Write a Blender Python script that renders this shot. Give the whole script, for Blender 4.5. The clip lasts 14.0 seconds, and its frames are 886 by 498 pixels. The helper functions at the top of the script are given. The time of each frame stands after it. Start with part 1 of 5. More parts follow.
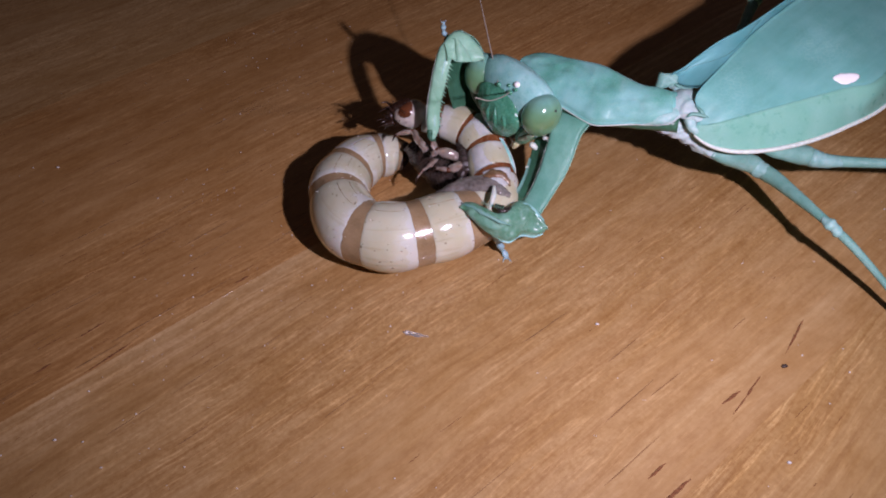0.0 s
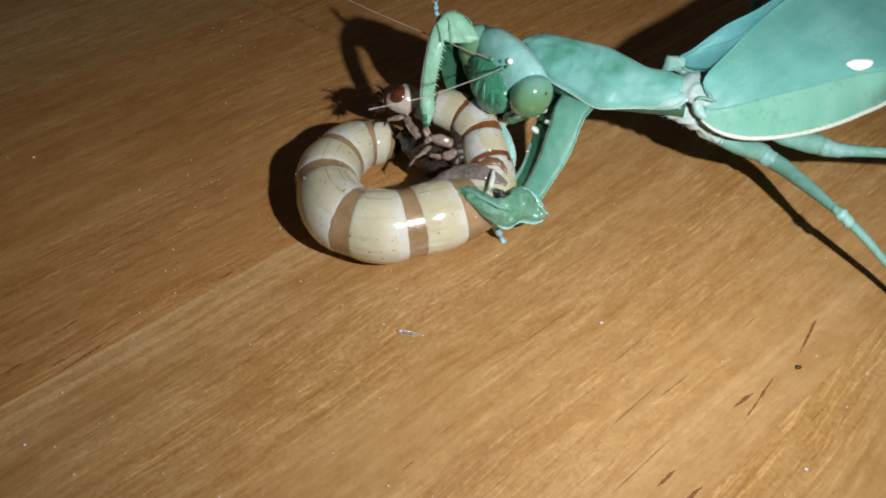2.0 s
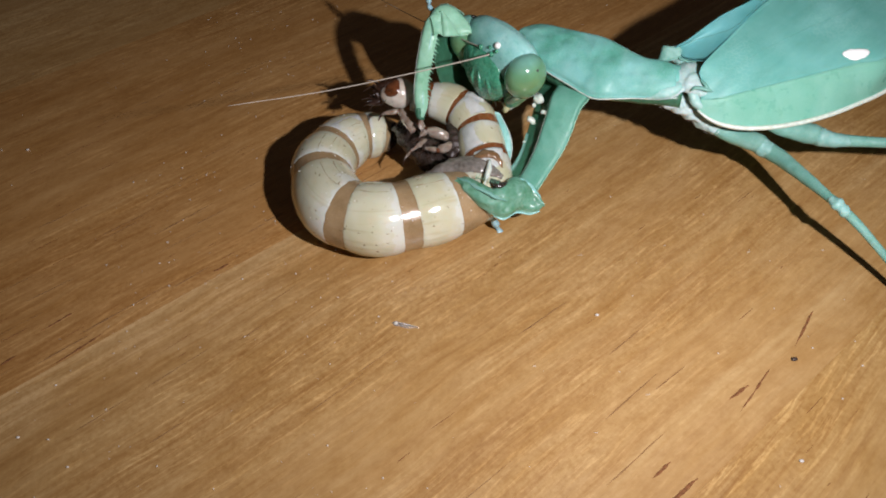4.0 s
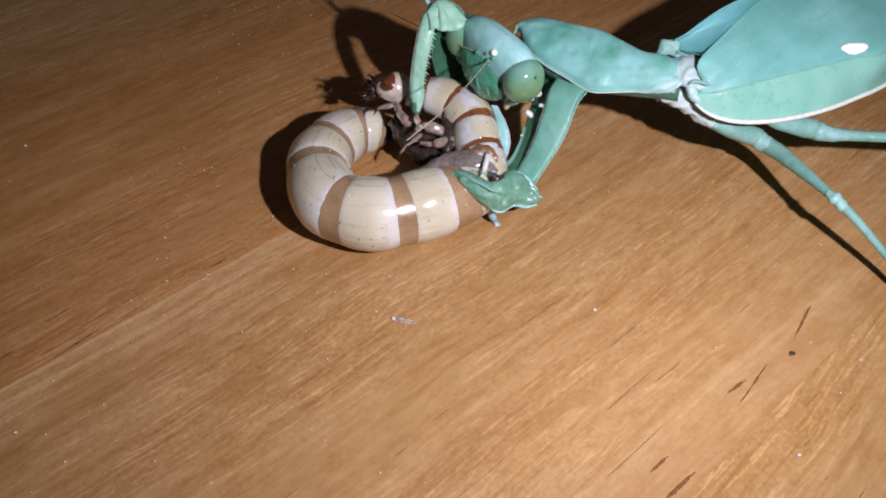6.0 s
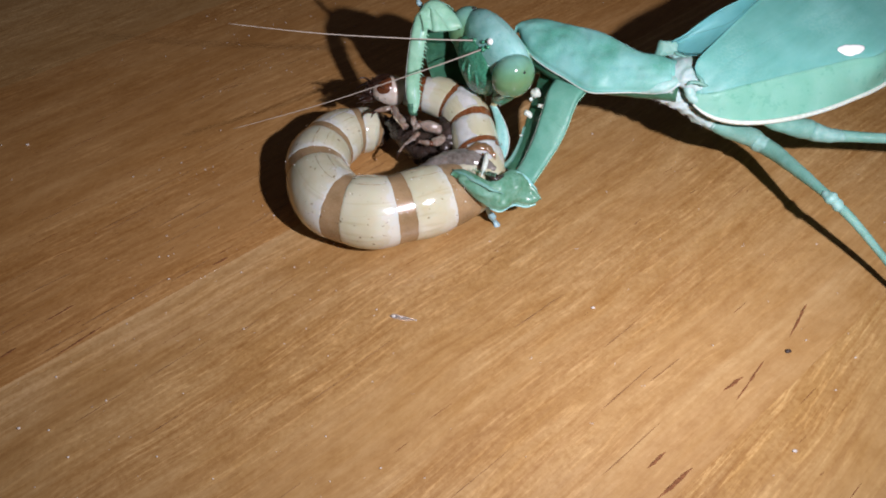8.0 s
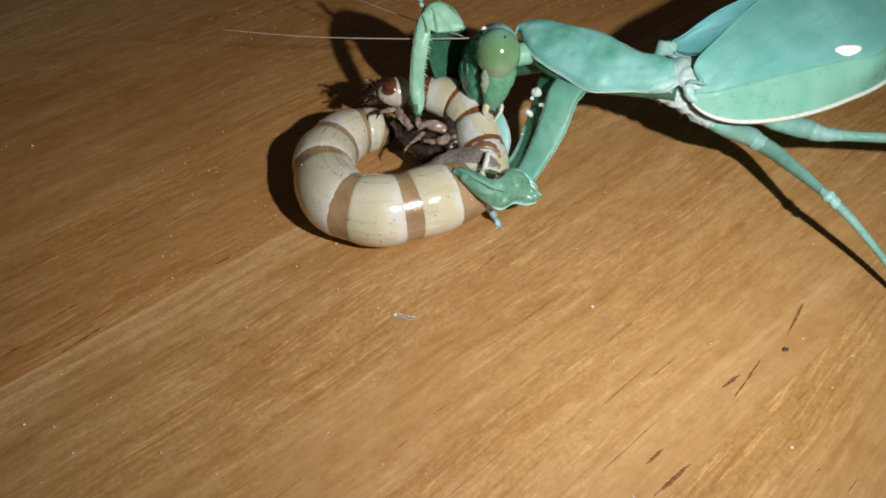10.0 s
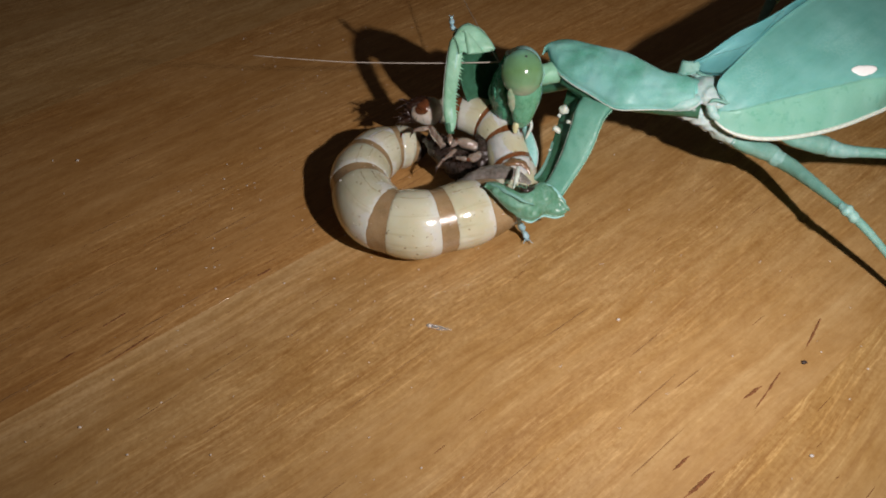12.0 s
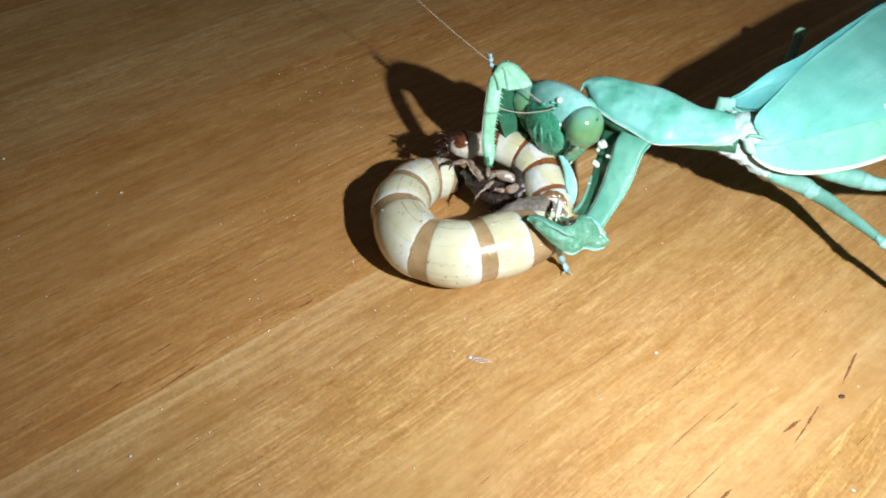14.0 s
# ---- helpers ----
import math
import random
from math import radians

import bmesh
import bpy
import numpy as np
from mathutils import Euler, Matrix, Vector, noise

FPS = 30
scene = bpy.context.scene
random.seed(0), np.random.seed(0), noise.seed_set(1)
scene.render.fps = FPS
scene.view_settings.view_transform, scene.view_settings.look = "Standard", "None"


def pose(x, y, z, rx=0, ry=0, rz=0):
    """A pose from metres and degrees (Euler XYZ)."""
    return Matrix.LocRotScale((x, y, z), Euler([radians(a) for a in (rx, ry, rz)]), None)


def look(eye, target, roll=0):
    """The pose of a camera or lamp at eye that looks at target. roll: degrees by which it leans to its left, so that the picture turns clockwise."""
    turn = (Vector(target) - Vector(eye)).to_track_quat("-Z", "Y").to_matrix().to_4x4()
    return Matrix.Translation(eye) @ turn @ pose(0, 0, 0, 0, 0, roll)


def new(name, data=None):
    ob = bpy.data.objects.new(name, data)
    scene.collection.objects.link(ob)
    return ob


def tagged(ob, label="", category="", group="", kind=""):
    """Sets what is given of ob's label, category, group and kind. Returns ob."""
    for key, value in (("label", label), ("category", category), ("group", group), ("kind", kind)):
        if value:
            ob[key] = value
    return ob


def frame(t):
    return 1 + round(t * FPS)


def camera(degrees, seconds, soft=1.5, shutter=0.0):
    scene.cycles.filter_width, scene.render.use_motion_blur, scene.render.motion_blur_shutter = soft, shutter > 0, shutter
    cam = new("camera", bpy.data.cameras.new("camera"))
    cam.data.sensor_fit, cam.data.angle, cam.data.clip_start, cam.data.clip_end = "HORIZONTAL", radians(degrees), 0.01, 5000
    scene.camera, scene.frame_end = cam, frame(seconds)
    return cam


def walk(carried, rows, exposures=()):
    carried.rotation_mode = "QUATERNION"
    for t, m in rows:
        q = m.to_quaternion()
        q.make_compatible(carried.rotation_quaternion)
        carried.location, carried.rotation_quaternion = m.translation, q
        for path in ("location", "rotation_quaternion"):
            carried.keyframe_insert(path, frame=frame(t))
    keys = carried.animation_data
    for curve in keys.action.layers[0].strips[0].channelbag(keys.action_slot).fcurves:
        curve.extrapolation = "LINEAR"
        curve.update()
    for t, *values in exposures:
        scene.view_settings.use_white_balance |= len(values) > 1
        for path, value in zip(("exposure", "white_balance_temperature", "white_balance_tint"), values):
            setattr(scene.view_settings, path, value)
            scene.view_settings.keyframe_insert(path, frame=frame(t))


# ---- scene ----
# All numbers below are in units of 0.85 mm; U turns them into metres.
U = 0.00085

cam = camera(60.0, 14.0, soft=1.9)


def eye_pose(x, y, z, down, turn, lean):
    """The camera at (x, y, z), looking down degrees below the horizon."""
    return pose(x * U, y * U, z * U, 90 - down, 0, -turn) @ pose(0, 0, 0, 0, 0, lean)


CAMERA_ROWS = (
    (0.0, 0.60, 0.02, 63.81, 47.56, -1.52, -1.43),
    (0.5, -0.48, 2.69, 60.75, 47.47, -0.53, -0.48),
    (1.0, -0.51, 2.25, 60.62, 47.31, -0.29, -0.23),
    (1.5, -0.45, 1.93, 60.30, 47.07, -0.24, -0.15),
    (2.0, -0.13, 2.20, 60.28, 47.42, -0.38, -0.36),
    (2.5, -0.16, 2.18, 59.88, 47.52, -0.14, -0.15),
    (3.0, 0.08, 2.26, 60.07, 47.75, -0.27, -0.33),
    (5.5, 0.34, 2.01, 59.54, 47.83, -0.23, -0.28),
    (6.0, 0.46, 2.01, 59.64, 47.96, -0.27, -0.39),
    (6.5, 0.28, 1.35, 59.91, 47.88, -0.22, -0.29),
    (7.0, 0.35, 1.23, 59.94, 47.77, -0.25, -0.27),
    (7.5, 0.09, 1.21, 59.87, 47.72, 0.05, -0.04),
    (8.0, 0.25, 1.25, 59.93, 47.79, -0.01, -0.11),
    (10.5, 0.15, 0.16, 60.18, 47.20, -0.04, -0.09),
    (11.0, 0.00, -0.00, 60.00, 47.00, 0.01, 0.02),
    (11.5, -0.23, -0.90, 60.11, 47.26, -0.37, -0.06),
    (11.9, -1.62, -1.71, 62.03, 46.76, -0.37, 0.13),
    (12.0, -2.90, -1.91, 63.00, 46.59, -0.39, 0.13),
    (12.5, -6.97, -2.01, 64.62, 46.03, -1.03, -0.23),
    (13.0, -6.93, -2.07, 64.67, 45.46, -1.20, -0.21),
    (13.5, -6.78, -2.56, 64.97, 44.88, -1.26, -0.20),
    (14.0, -6.42, -2.56, 64.74, 44.65, -1.16, -0.14),
)
EXPOSURES = (
    (0.0, -0.30, 5790, 45),
    (0.5, 0.00, 5860, 40),
    (1.0, 0.00, 5990, 31),
    (1.5, 0.00, 6100, 19),
    (2.0, 0.00, 6160, 14),
    (2.5, 0.00, 6130, 13),
    (3.0, 0.00, 6140, 17),
    (5.5, 0.05, 6010, 19),
    (6.0, 0.10, 5900, 34),
    (6.5, 0.10, 5870, 48),
    (7.0, 0.10, 5960, 38),
    (7.5, 0.10, 5960, 33),
    (8.0, 0.10, 5970, 24),
    (10.5, 0.00, 6390, 16),
    (11.0, 0.00, 6300, 16),
    (11.5, -0.24, 6530, 17),
    (12.0, -0.24, 6570, 19),
    (12.5, 0.69, 5990, 10),
    (13.0, 0.66, 6010, 4),
    (13.5, 0.82, 5830, 8),
    (14.0, 0.82, 5870, 6),
)
walk(cam, [(r[0], eye_pose(*r[1:])) for r in CAMERA_ROWS], EXPOSURES)

# ---- light ----
world = bpy.data.worlds.new("night_room")
world.use_nodes = True
world.node_tree.nodes["Background"].inputs["Color"].default_value = (0.9, 0.75, 0.6, 1)
world.node_tree.nodes["Background"].inputs["Strength"].default_value = 0.03
scene.world = world

torch = new("phone_torch", bpy.data.lights.new("phone_torch", "SPOT"))
torch.data.energy = 0.236
torch.data.color = (1.0, 0.97, 0.93)
torch.data.spot_size = radians(140)
torch.data.spot_blend = 0.9
torch.data.shadow_soft_size = 1.1 * U
torch.matrix_world = look(Vector((30, 11, 57)) * U, Vector((-15, 115, 0)) * U)


# ---- materials ----
def material(name, rough=0.5, metal=0.0, coat=0.0, sss=0.0, sss_radius=(1, 0.6, 0.4), spec=0.5):
    m = bpy.data.materials.new(name)
    m.use_nodes = True
    b = m.node_tree.nodes["Principled BSDF"]
    b.inputs["Roughness"].default_value = rough
    b.inputs["Metallic"].default_value = metal
    b.inputs["Coat Weight"].default_value = coat
    b.inputs["Coat Roughness"].default_value = 0.12
    b.inputs["Specular IOR Level"].default_value = spec
    if sss:
        b.inputs["Subsurface Weight"].default_value = sss
        b.inputs["Subsurface Radius"].default_value = sss_radius
        b.inputs["Subsurface Scale"].default_value = 1.2 * U
    return m, m.node_tree, b


def node(tree, kind, **inputs):
    n = tree.nodes.new(kind)
    for key, value in inputs.items():
        n.inputs[key.replace("_", " ")].default_value = value
    return n


def ramp(tree, source, stops):
    r = tree.nodes.new("ShaderNodeValToRGB")
    while len(r.color_ramp.elements) < len(stops):
        r.color_ramp.elements.new(0.5)
    for e, (at, c) in zip(r.color_ramp.elements, stops):
        e.position, e.color = at, (*c, 1)
    tree.links.new(source, r.inputs["Fac"])
    return r


def coords(tree, scale=(1, 1, 1)):
    """Object coordinates in scene units, stretched by scale."""
    tc = tree.nodes.new("ShaderNodeTexCoord")
    mp = tree.nodes.new("ShaderNodeMapping")
    mp.inputs["Scale"].default_value = [s / U for s in scale]
    tree.links.new(tc.outputs["Object"], mp.inputs["Vector"])
    return mp.outputs["Vector"]


def noise_tex(tree, vector, scale, detail=4.0, rough=0.55):
    n = node(tree, "ShaderNodeTexNoise", Scale=scale, Detail=detail, Roughness=rough)
    tree.links.new(vector, n.inputs["Vector"])
    return n.outputs["Fac"]


def mix(tree, fac, a, b, how="MIX"):
    n = tree.nodes.new("ShaderNodeMix")
    n.data_type, n.blend_type = "RGBA", how
    for value, sock in ((fac, n.inputs[0]), (a, n.inputs[6]), (b, n.inputs[7])):
        if isinstance(value, bpy.types.NodeSocket):
            tree.links.new(value, sock)
        elif isinstance(value, (int, float)):
            sock.default_value = value
        else:
            sock.default_value = (*value, 1)
    return n.outputs[2]


def bump(tree, b, height, strength, distance):
    n = node(tree, "ShaderNodeBump", Strength=strength, Distance=distance * U)
    tree.links.new(height, n.inputs["Height"])
    tree.links.new(n.outputs["Normal"], b.inputs["Normal"])


def skin(name, colours, scale=1.2, rough=0.4, sss=0.3, relief=0.05, grain=9.0, coat=0.0, spec=0.5, crease=None, facet=0.0):
    """Living surface: two scales of mottling between the colours, fine relief, and pale creases between soft facets."""
    m, t, b = material(name, rough, coat=coat, sss=sss, spec=spec)
    v = coords(t)
    broad = noise_tex(t, v, scale)
    fine = noise_tex(t, v, grain, 3)
    c = ramp(t, broad, [(0.32, colours[0]), (0.68, colours[1])]).outputs["Color"]
    f = ramp(t, fine, [(0.35, (0, 0, 0)), (0.75, (1, 1, 1))]).outputs["Color"]
    k = mix(t, f, c, colours[2])
    h = mix(t, 0.3, c, k)
    height = fine
    if facet:
        warp = node(t, "ShaderNodeTexNoise", Scale=0.5, Detail=3.0)
        t.links.new(v, warp.inputs["Vector"])
        moved = t.nodes.new("ShaderNodeVectorMath")
        moved.operation = "MULTIPLY_ADD"
        moved.inputs[1].default_value = (2.2, 2.2, 2.2)
        t.links.new(warp.outputs["Color"], moved.inputs[0])
        t.links.new(v, moved.inputs[2])
        cell = node(t, "ShaderNodeTexVoronoi", Scale=facet, Randomness=1.0)
        cell.feature = "DISTANCE_TO_EDGE"
        t.links.new(moved.outputs[0], cell.inputs["Vector"])
        line = ramp(t, cell.outputs["Distance"], [(0.0, (0.22, 0.22, 0.22)), (0.06, (0.1, 0.1, 0.1)), (0.26, (0, 0, 0))]).outputs["Color"]
        keep = ramp(t, noise_tex(t, v, 0.4, 3), [(0.4, (0, 0, 0)), (0.62, (1, 1, 1))]).outputs["Color"]
        h = mix(t, mix(t, 1.0, line, keep, "MULTIPLY"), h, crease or colours[2])
        soft = ramp(t, cell.outputs["Distance"], [(0.0, (0, 0, 0)), (0.35, (1, 1, 1))]).outputs["Color"]
        height = mix(t, 0.12, soft, fine)
    t.links.new(h, b.inputs["Base Color"])
    bump(t, b, height, 0.5, relief)
    gloss = ramp(t, noise_tex(t, v, scale * 4, 4), [(0.35, (rough * 0.7,) * 3), (0.7, (min(1, rough * 1.35),) * 3)]).outputs["Color"]
    t.links.new(gloss, b.inputs["Roughness"])
    return m


def wood(name, tone, swirl=0.0, edge=False):
    """Varnished board: tone scales its colours, swirl turns its grain by degrees, edge gives it a pale strip of sapwood."""
    m, t, b = material(name, 0.38, coat=0.12)
    info = t.nodes.new("ShaderNodeObjectInfo")
    shift = t.nodes.new("ShaderNodeVectorMath")
    shift.operation = "MULTIPLY_ADD"
    rand = t.nodes.new("ShaderNodeCombineXYZ")
    for k in "XYZ":
        t.links.new(info.outputs["Random"], rand.inputs[k])
    shift.inputs[1].default_value = (310, 170, 90)
    base = coords(t)
    turned = t.nodes.new("ShaderNodeMapping")
    turned.inputs["Rotation"].default_value = (0, 0, radians(-swirl))
    t.links.new(base, turned.inputs["Vector"])
    warp = node(t, "ShaderNodeTexNoise", Scale=0.05, Detail=2.0)
    t.links.new(base, warp.inputs["Vector"])
    bend = t.nodes.new("ShaderNodeVectorMath")
    bend.operation = "MULTIPLY_ADD"
    bend.inputs[1].default_value = (0, 2.5, 0)
    t.links.new(warp.outputs["Color"], bend.inputs[0])
    t.links.new(turned.outputs["Vector"], bend.inputs[2])
    t.links.new(rand.outputs[0], shift.inputs[0])
    t.links.new(bend.outputs[0], shift.inputs[2])

    def stretched(sx, sy):
        mp = t.nodes.new("ShaderNodeMapping")
        mp.inputs["Scale"].default_value = (sx, sy, sy)
        t.links.new(shift.outputs[0], mp.inputs["Vector"])
        return mp.outputs["Vector"]

    broad = noise_tex(t, stretched(0.008, 0.07), 1.0, 3)
    bands = noise_tex(t, stretched(0.02, 0.34), 1.0, 5, 0.55)
    fibre = noise_tex(t, stretched(0.12, 1.5), 1.0, 4, 0.6)
    pores = noise_tex(t, stretched(0.32, 4.2), 1.0, 2, 0.5)
    flakes = noise_tex(t, stretched(0.2, 2.2), 1.0, 4, 0.7)
    cloud = noise_tex(t, stretched(0.09, 0.26), 1.0, 4, 0.6)
    lo, mid, hi = [tuple(c * k for c, k in zip(col, tone)) for col in ((0.375, 0.210, 0.075), (0.437, 0.264, 0.102), (0.505, 0.33, 0.144))]
    ribbons = noise_tex(t, stretched(0.013, 0.85), 1.0, 5, 0.6)
    both = mix(t, 0.55, bands, ribbons)
    c = ramp(t, both, [(0.26, lo), (0.5, mid), (0.74, hi)]).outputs["Color"]
    if edge:
        axes = t.nodes.new("ShaderNodeSeparateXYZ")
        t.links.new(bend.outputs[0], axes.inputs[0])
        near = t.nodes.new("ShaderNodeMapRange")
        near.inputs["From Min"].default_value, near.inputs["From Max"].default_value = 17.6, 22.6
        t.links.new(axes.outputs["Y"], near.inputs["Value"])
        side = ramp(t, near.outputs["Result"], [(0.0, (0, 0, 0)), (1.0, (0.6, 0.6, 0.6))]).outputs["Color"]
        streaky = ramp(t, noise_tex(t, stretched(0.012, 0.9), 1.0, 4), [(0.42, (0.3, 0.3, 0.3)), (0.54, (1, 1, 1))]).outputs["Color"]
        c = mix(t, mix(t, 1.0, side, streaky, "MULTIPLY"), c, (0.78, 0.54, 0.28))
    tint = ramp(t, broad, [(0.3, (0.88, 0.85, 0.80)), (0.7, (1.0, 1.0, 1.0))]).outputs["Color"]
    c = mix(t, 0.9, c, tint, "MULTIPLY")
    fib = ramp(t, fibre, [(0.28, (0.68, 0.62, 0.55)), (0.5, (0.95, 0.95, 0.95)), (0.72, (1.0, 1.0, 1.0))]).outputs["Color"]
    c = mix(t, 0.12, c, fib, "MULTIPLY")
    fine = noise_tex(t, stretched(0.018, 2.0), 1.0, 5, 0.65)
    strands = ramp(t, fine, [(0.3, (0.93, 0.90, 0.86)), (0.5, (1.0, 1.0, 1.0)), (0.7, (1.06, 1.08, 1.10))]).outputs["Color"]
    patch = noise_tex(t, stretched(0.018, 0.09), 1.0, 2)
    where = ramp(t, patch, [(0.36, (0.25, 0.25, 0.25)), (0.62, (1, 1, 1))]).outputs["Color"]
    c = mix(t, where, c, mix(t, 1.0, c, strands, "MULTIPLY"))
    veins = noise_tex(t, stretched(0.009, 0.75), 1.0, 4, 0.6)
    thin = ramp(t, veins, [(0.40, (1, 1, 1)), (0.445, (0.74, 0.60, 0.44)), (0.47, (0.80, 0.68, 0.52)), (0.50, (1, 1, 1))]).outputs["Color"]
    c = mix(t, mix(t, 1.0, where, (0.45, 0.45, 0.45), "MULTIPLY"), c, mix(t, 1.0, c, thin, "MULTIPLY"))
    por = ramp(t, pores, [(0.24, (0.5, 0.4, 0.32)), (0.34, (1, 1, 1))]).outputs["Color"]
    c = mix(t, 0.35, c, por, "MULTIPLY")
    shine = ramp(t, flakes, [(0.53, (0, 0, 0)), (0.64, (1, 1, 1))]).outputs["Color"]
    pale = mix(t, 0.42, c, tuple(min(1.0, x * 1.5) for x in hi))
    c = mix(t, mix(t, 1.0, shine, where, "MULTIPLY"), c, pale)
    bright = ramp(t, cloud, [(0.34, (0.86, 0.79, 0.66)), (0.62, (1, 1, 1))]).outputs["Color"]
    c = mix(t, 1.0, c, bright, "MULTIPLY")
    r = ramp(t, fibre, [(0.3, (0.52, 0.52, 0.52)), (0.7, (0.36, 0.36, 0.36))]).outputs["Color"]
    t.links.new(r, b.inputs["Roughness"])
    skin_grain = noise_tex(t, stretched(0.55, 1.35), 1.0, 4, 0.65)
    mottle = ramp(t, skin_grain, [(0.34, (0.86, 0.81, 0.74)), (0.5, (0.98, 0.98, 0.97)), (0.66, (1.08, 1.10, 1.14))]).outputs["Color"]
    c = mix(t, mix(t, 0.75, where, (0.75, 0.75, 0.75)), c, mix(t, 1.0, c, mottle, "MULTIPLY"))
    crinkle = noise_tex(t, base, 2.2, 3, 0.6)
    dots = ramp(t, crinkle, [(0.36, (0.81, 0.74, 0.62)), (0.52, (1, 1, 1)), (0.66, (1.13, 1.17, 1.22))]).outputs["Color"]
    c = mix(t, mix(t, 1.0, where, (0.6, 0.6, 0.6), "MULTIPLY"), c, mix(t, 1.0, c, dots, "MULTIPLY"))
    t.links.new(c, b.inputs["Base Color"])
    bump(t, b, mix(t, 0.6, fibre, crinkle), 0.5, 0.08)
    return m


def plain(name, colour, rough=0.5, sss=0.0, coat=0.0, var=0.25, scale=3.0, spec=0.5):
    m, t, b = material(name, rough, sss=sss, coat=coat, spec=spec)
    n = noise_tex(t, coords(t), scale)
    dark = tuple(c * (1 - var) for c in colour)
    c = ramp(t, n, [(0.3, dark), (0.7, colour)]).outputs["Color"]
    t.links.new(c, b.inputs["Base Color"])
    return m


def wing_skin(name, a, b2, net):
    """Leathery wing: soft mottling and a fine net of raised veins."""
    m, t, b = material(name, 0.5, sss=0.2, spec=0.4)
    v = coords(t, (0.55, 1.0, 1.0))
    broad = noise_tex(t, coords(t), 0.22, 3)
    c = ramp(t, broad, [(0.3, a), (0.7, b2)]).outputs["Color"]
    vor = node(t, "ShaderNodeTexVoronoi", Scale=3.0, Randomness=0.9)
    vor.feature = "DISTANCE_TO_EDGE"
    t.links.new(v, vor.inputs["Vector"])
    line = ramp(t, vor.outputs["Distance"], [(0.0, (1, 1, 1)), (0.09, (0, 0, 0))]).outputs["Color"]
    where = ramp(t, noise_tex(t, coords(t), 0.12, 2), [(0.42, (0, 0, 0)), (0.62, (1, 1, 1))]).outputs["Color"]
    both = mix(t, 1.0, line, where, "MULTIPLY")
    k = mix(t, both, c, net)
    k = mix(t, 0.2, c, k)
    turn = t.nodes.new("ShaderNodeMapping")
    turn.vector_type = "TEXTURE"
    turn.inputs["Rotation"].default_value = (0, 0, radians(42))
    turn.inputs["Scale"].default_value = (14.0, 1.3, 1.3)
    t.links.new(coords(t), turn.inputs["Vector"])
    streaks = ramp(t, noise_tex(t, turn.outputs["Vector"], 1.0, 4, 0.6), [(0.3, (0.86, 0.90, 0.88)), (0.55, (1, 1, 1)), (0.75, (1.12, 1.07, 1.06))]).outputs["Color"]
    k = mix(t, 1.0, k, streaks, "MULTIPLY")
    t.links.new(k, b.inputs["Base Color"])
    bump(t, b, line, 0.08, 0.03)
    return m


WOODS = (wood("pale_board", (1.0, 1.0, 1.0), edge=True), wood("brown_board", (1.03, 0.93, 0.83)), wood("swirled_board", (1.06, 1.085, 1.05), 5.0))
GREEN = skin("green_cuticle", [(0.07, 0.315, 0.219), (0.165, 0.43, 0.385), (0.34, 0.58, 0.567)], 0.26, rough=0.54, sss=0.15, relief=0.09, facet=0.17, spec=0.32, crease=(0.38, 0.61, 0.578))
PALE_GREEN = skin("pale_green_cuticle", [(0.16, 0.41, 0.245), (0.25, 0.51, 0.355), (0.44, 0.62, 0.50)], 0.5, rough=0.46, sss=0.1, relief=0.1, facet=0.7)
FOREHEAD = skin("blue_green_cuticle", [(0.16, 0.45, 0.39), (0.28, 0.58, 0.54), (0.55, 0.75, 0.73)], 0.4, rough=0.36, sss=0.15, relief=0.10, facet=0.35, coat=0.15)
# Dark green of the face, deepened so the colour carries its shade.
FACE = skin("dark_shaded_green", [(0.03, 0.18, 0.095), (0.06, 0.28, 0.165), (0.13, 0.39, 0.27)], 0.8, rough=0.26, coat=0.2, relief=0.12, facet=0.9)
# Deep green, darkened further: the shade on inner leg faces is in the colour.
DEEP_SHADED_GREEN = skin("deep_and_shaded_green", [(0.018, 0.08, 0.04), (0.03, 0.125, 0.07), (0.07, 0.19, 0.115)], 0.8, rough=0.4, relief=0.12, facet=0.6)
LEG = skin("leg_cuticle", [(0.095, 0.275, 0.212), (0.154, 0.355, 0.291), (0.350, 0.50, 0.453)], 0.4, rough=0.5, sss=0.15, relief=0.1, facet=0.5, spec=0.35)
COXA = skin("coxa_cuticle", [(0.068, 0.26, 0.175), (0.12, 0.335, 0.25), (0.22, 0.43, 0.35)], 0.4, rough=0.52, sss=0.1, relief=0.07, facet=0.35, spec=0.35, crease=(0.2, 0.38, 0.3))


def eye_skin():
    """Glossy eye, olive above and paler green towards the mouth."""
    m, t, b = material("eye_surface", 0.1, coat=0.6, sss=0.2)
    v = coords(t)
    axes = t.nodes.new("ShaderNodeSeparateXYZ")
    t.links.new(v, axes.inputs[0])
    span = t.nodes.new("ShaderNodeMapRange")
    span.inputs["From Min"].default_value, span.inputs["From Max"].default_value = -1.6, 3.5
    t.links.new(axes.outputs["Z"], span.inputs["Value"])
    c = ramp(t, span.outputs["Result"], [(0.0, (0.38, 0.37, 0.27)), (0.08, (0.27, 0.35, 0.22)), (0.2, (0.17, 0.32, 0.17)), (0.5, (0.13, 0.265, 0.11)), (0.8, (0.135, 0.305, 0.165)), (1.0, (0.19, 0.44, 0.36))]).outputs["Color"]
    cloud = ramp(t, noise_tex(t, v, 0.5, 3), [(0.3, (0.75, 0.75, 0.75)), (0.65, (1, 1, 1))]).outputs["Color"]
    t.links.new(mix(t, 1.0, c, cloud, "MULTIPLY"), b.inputs["Base Color"])
    return m


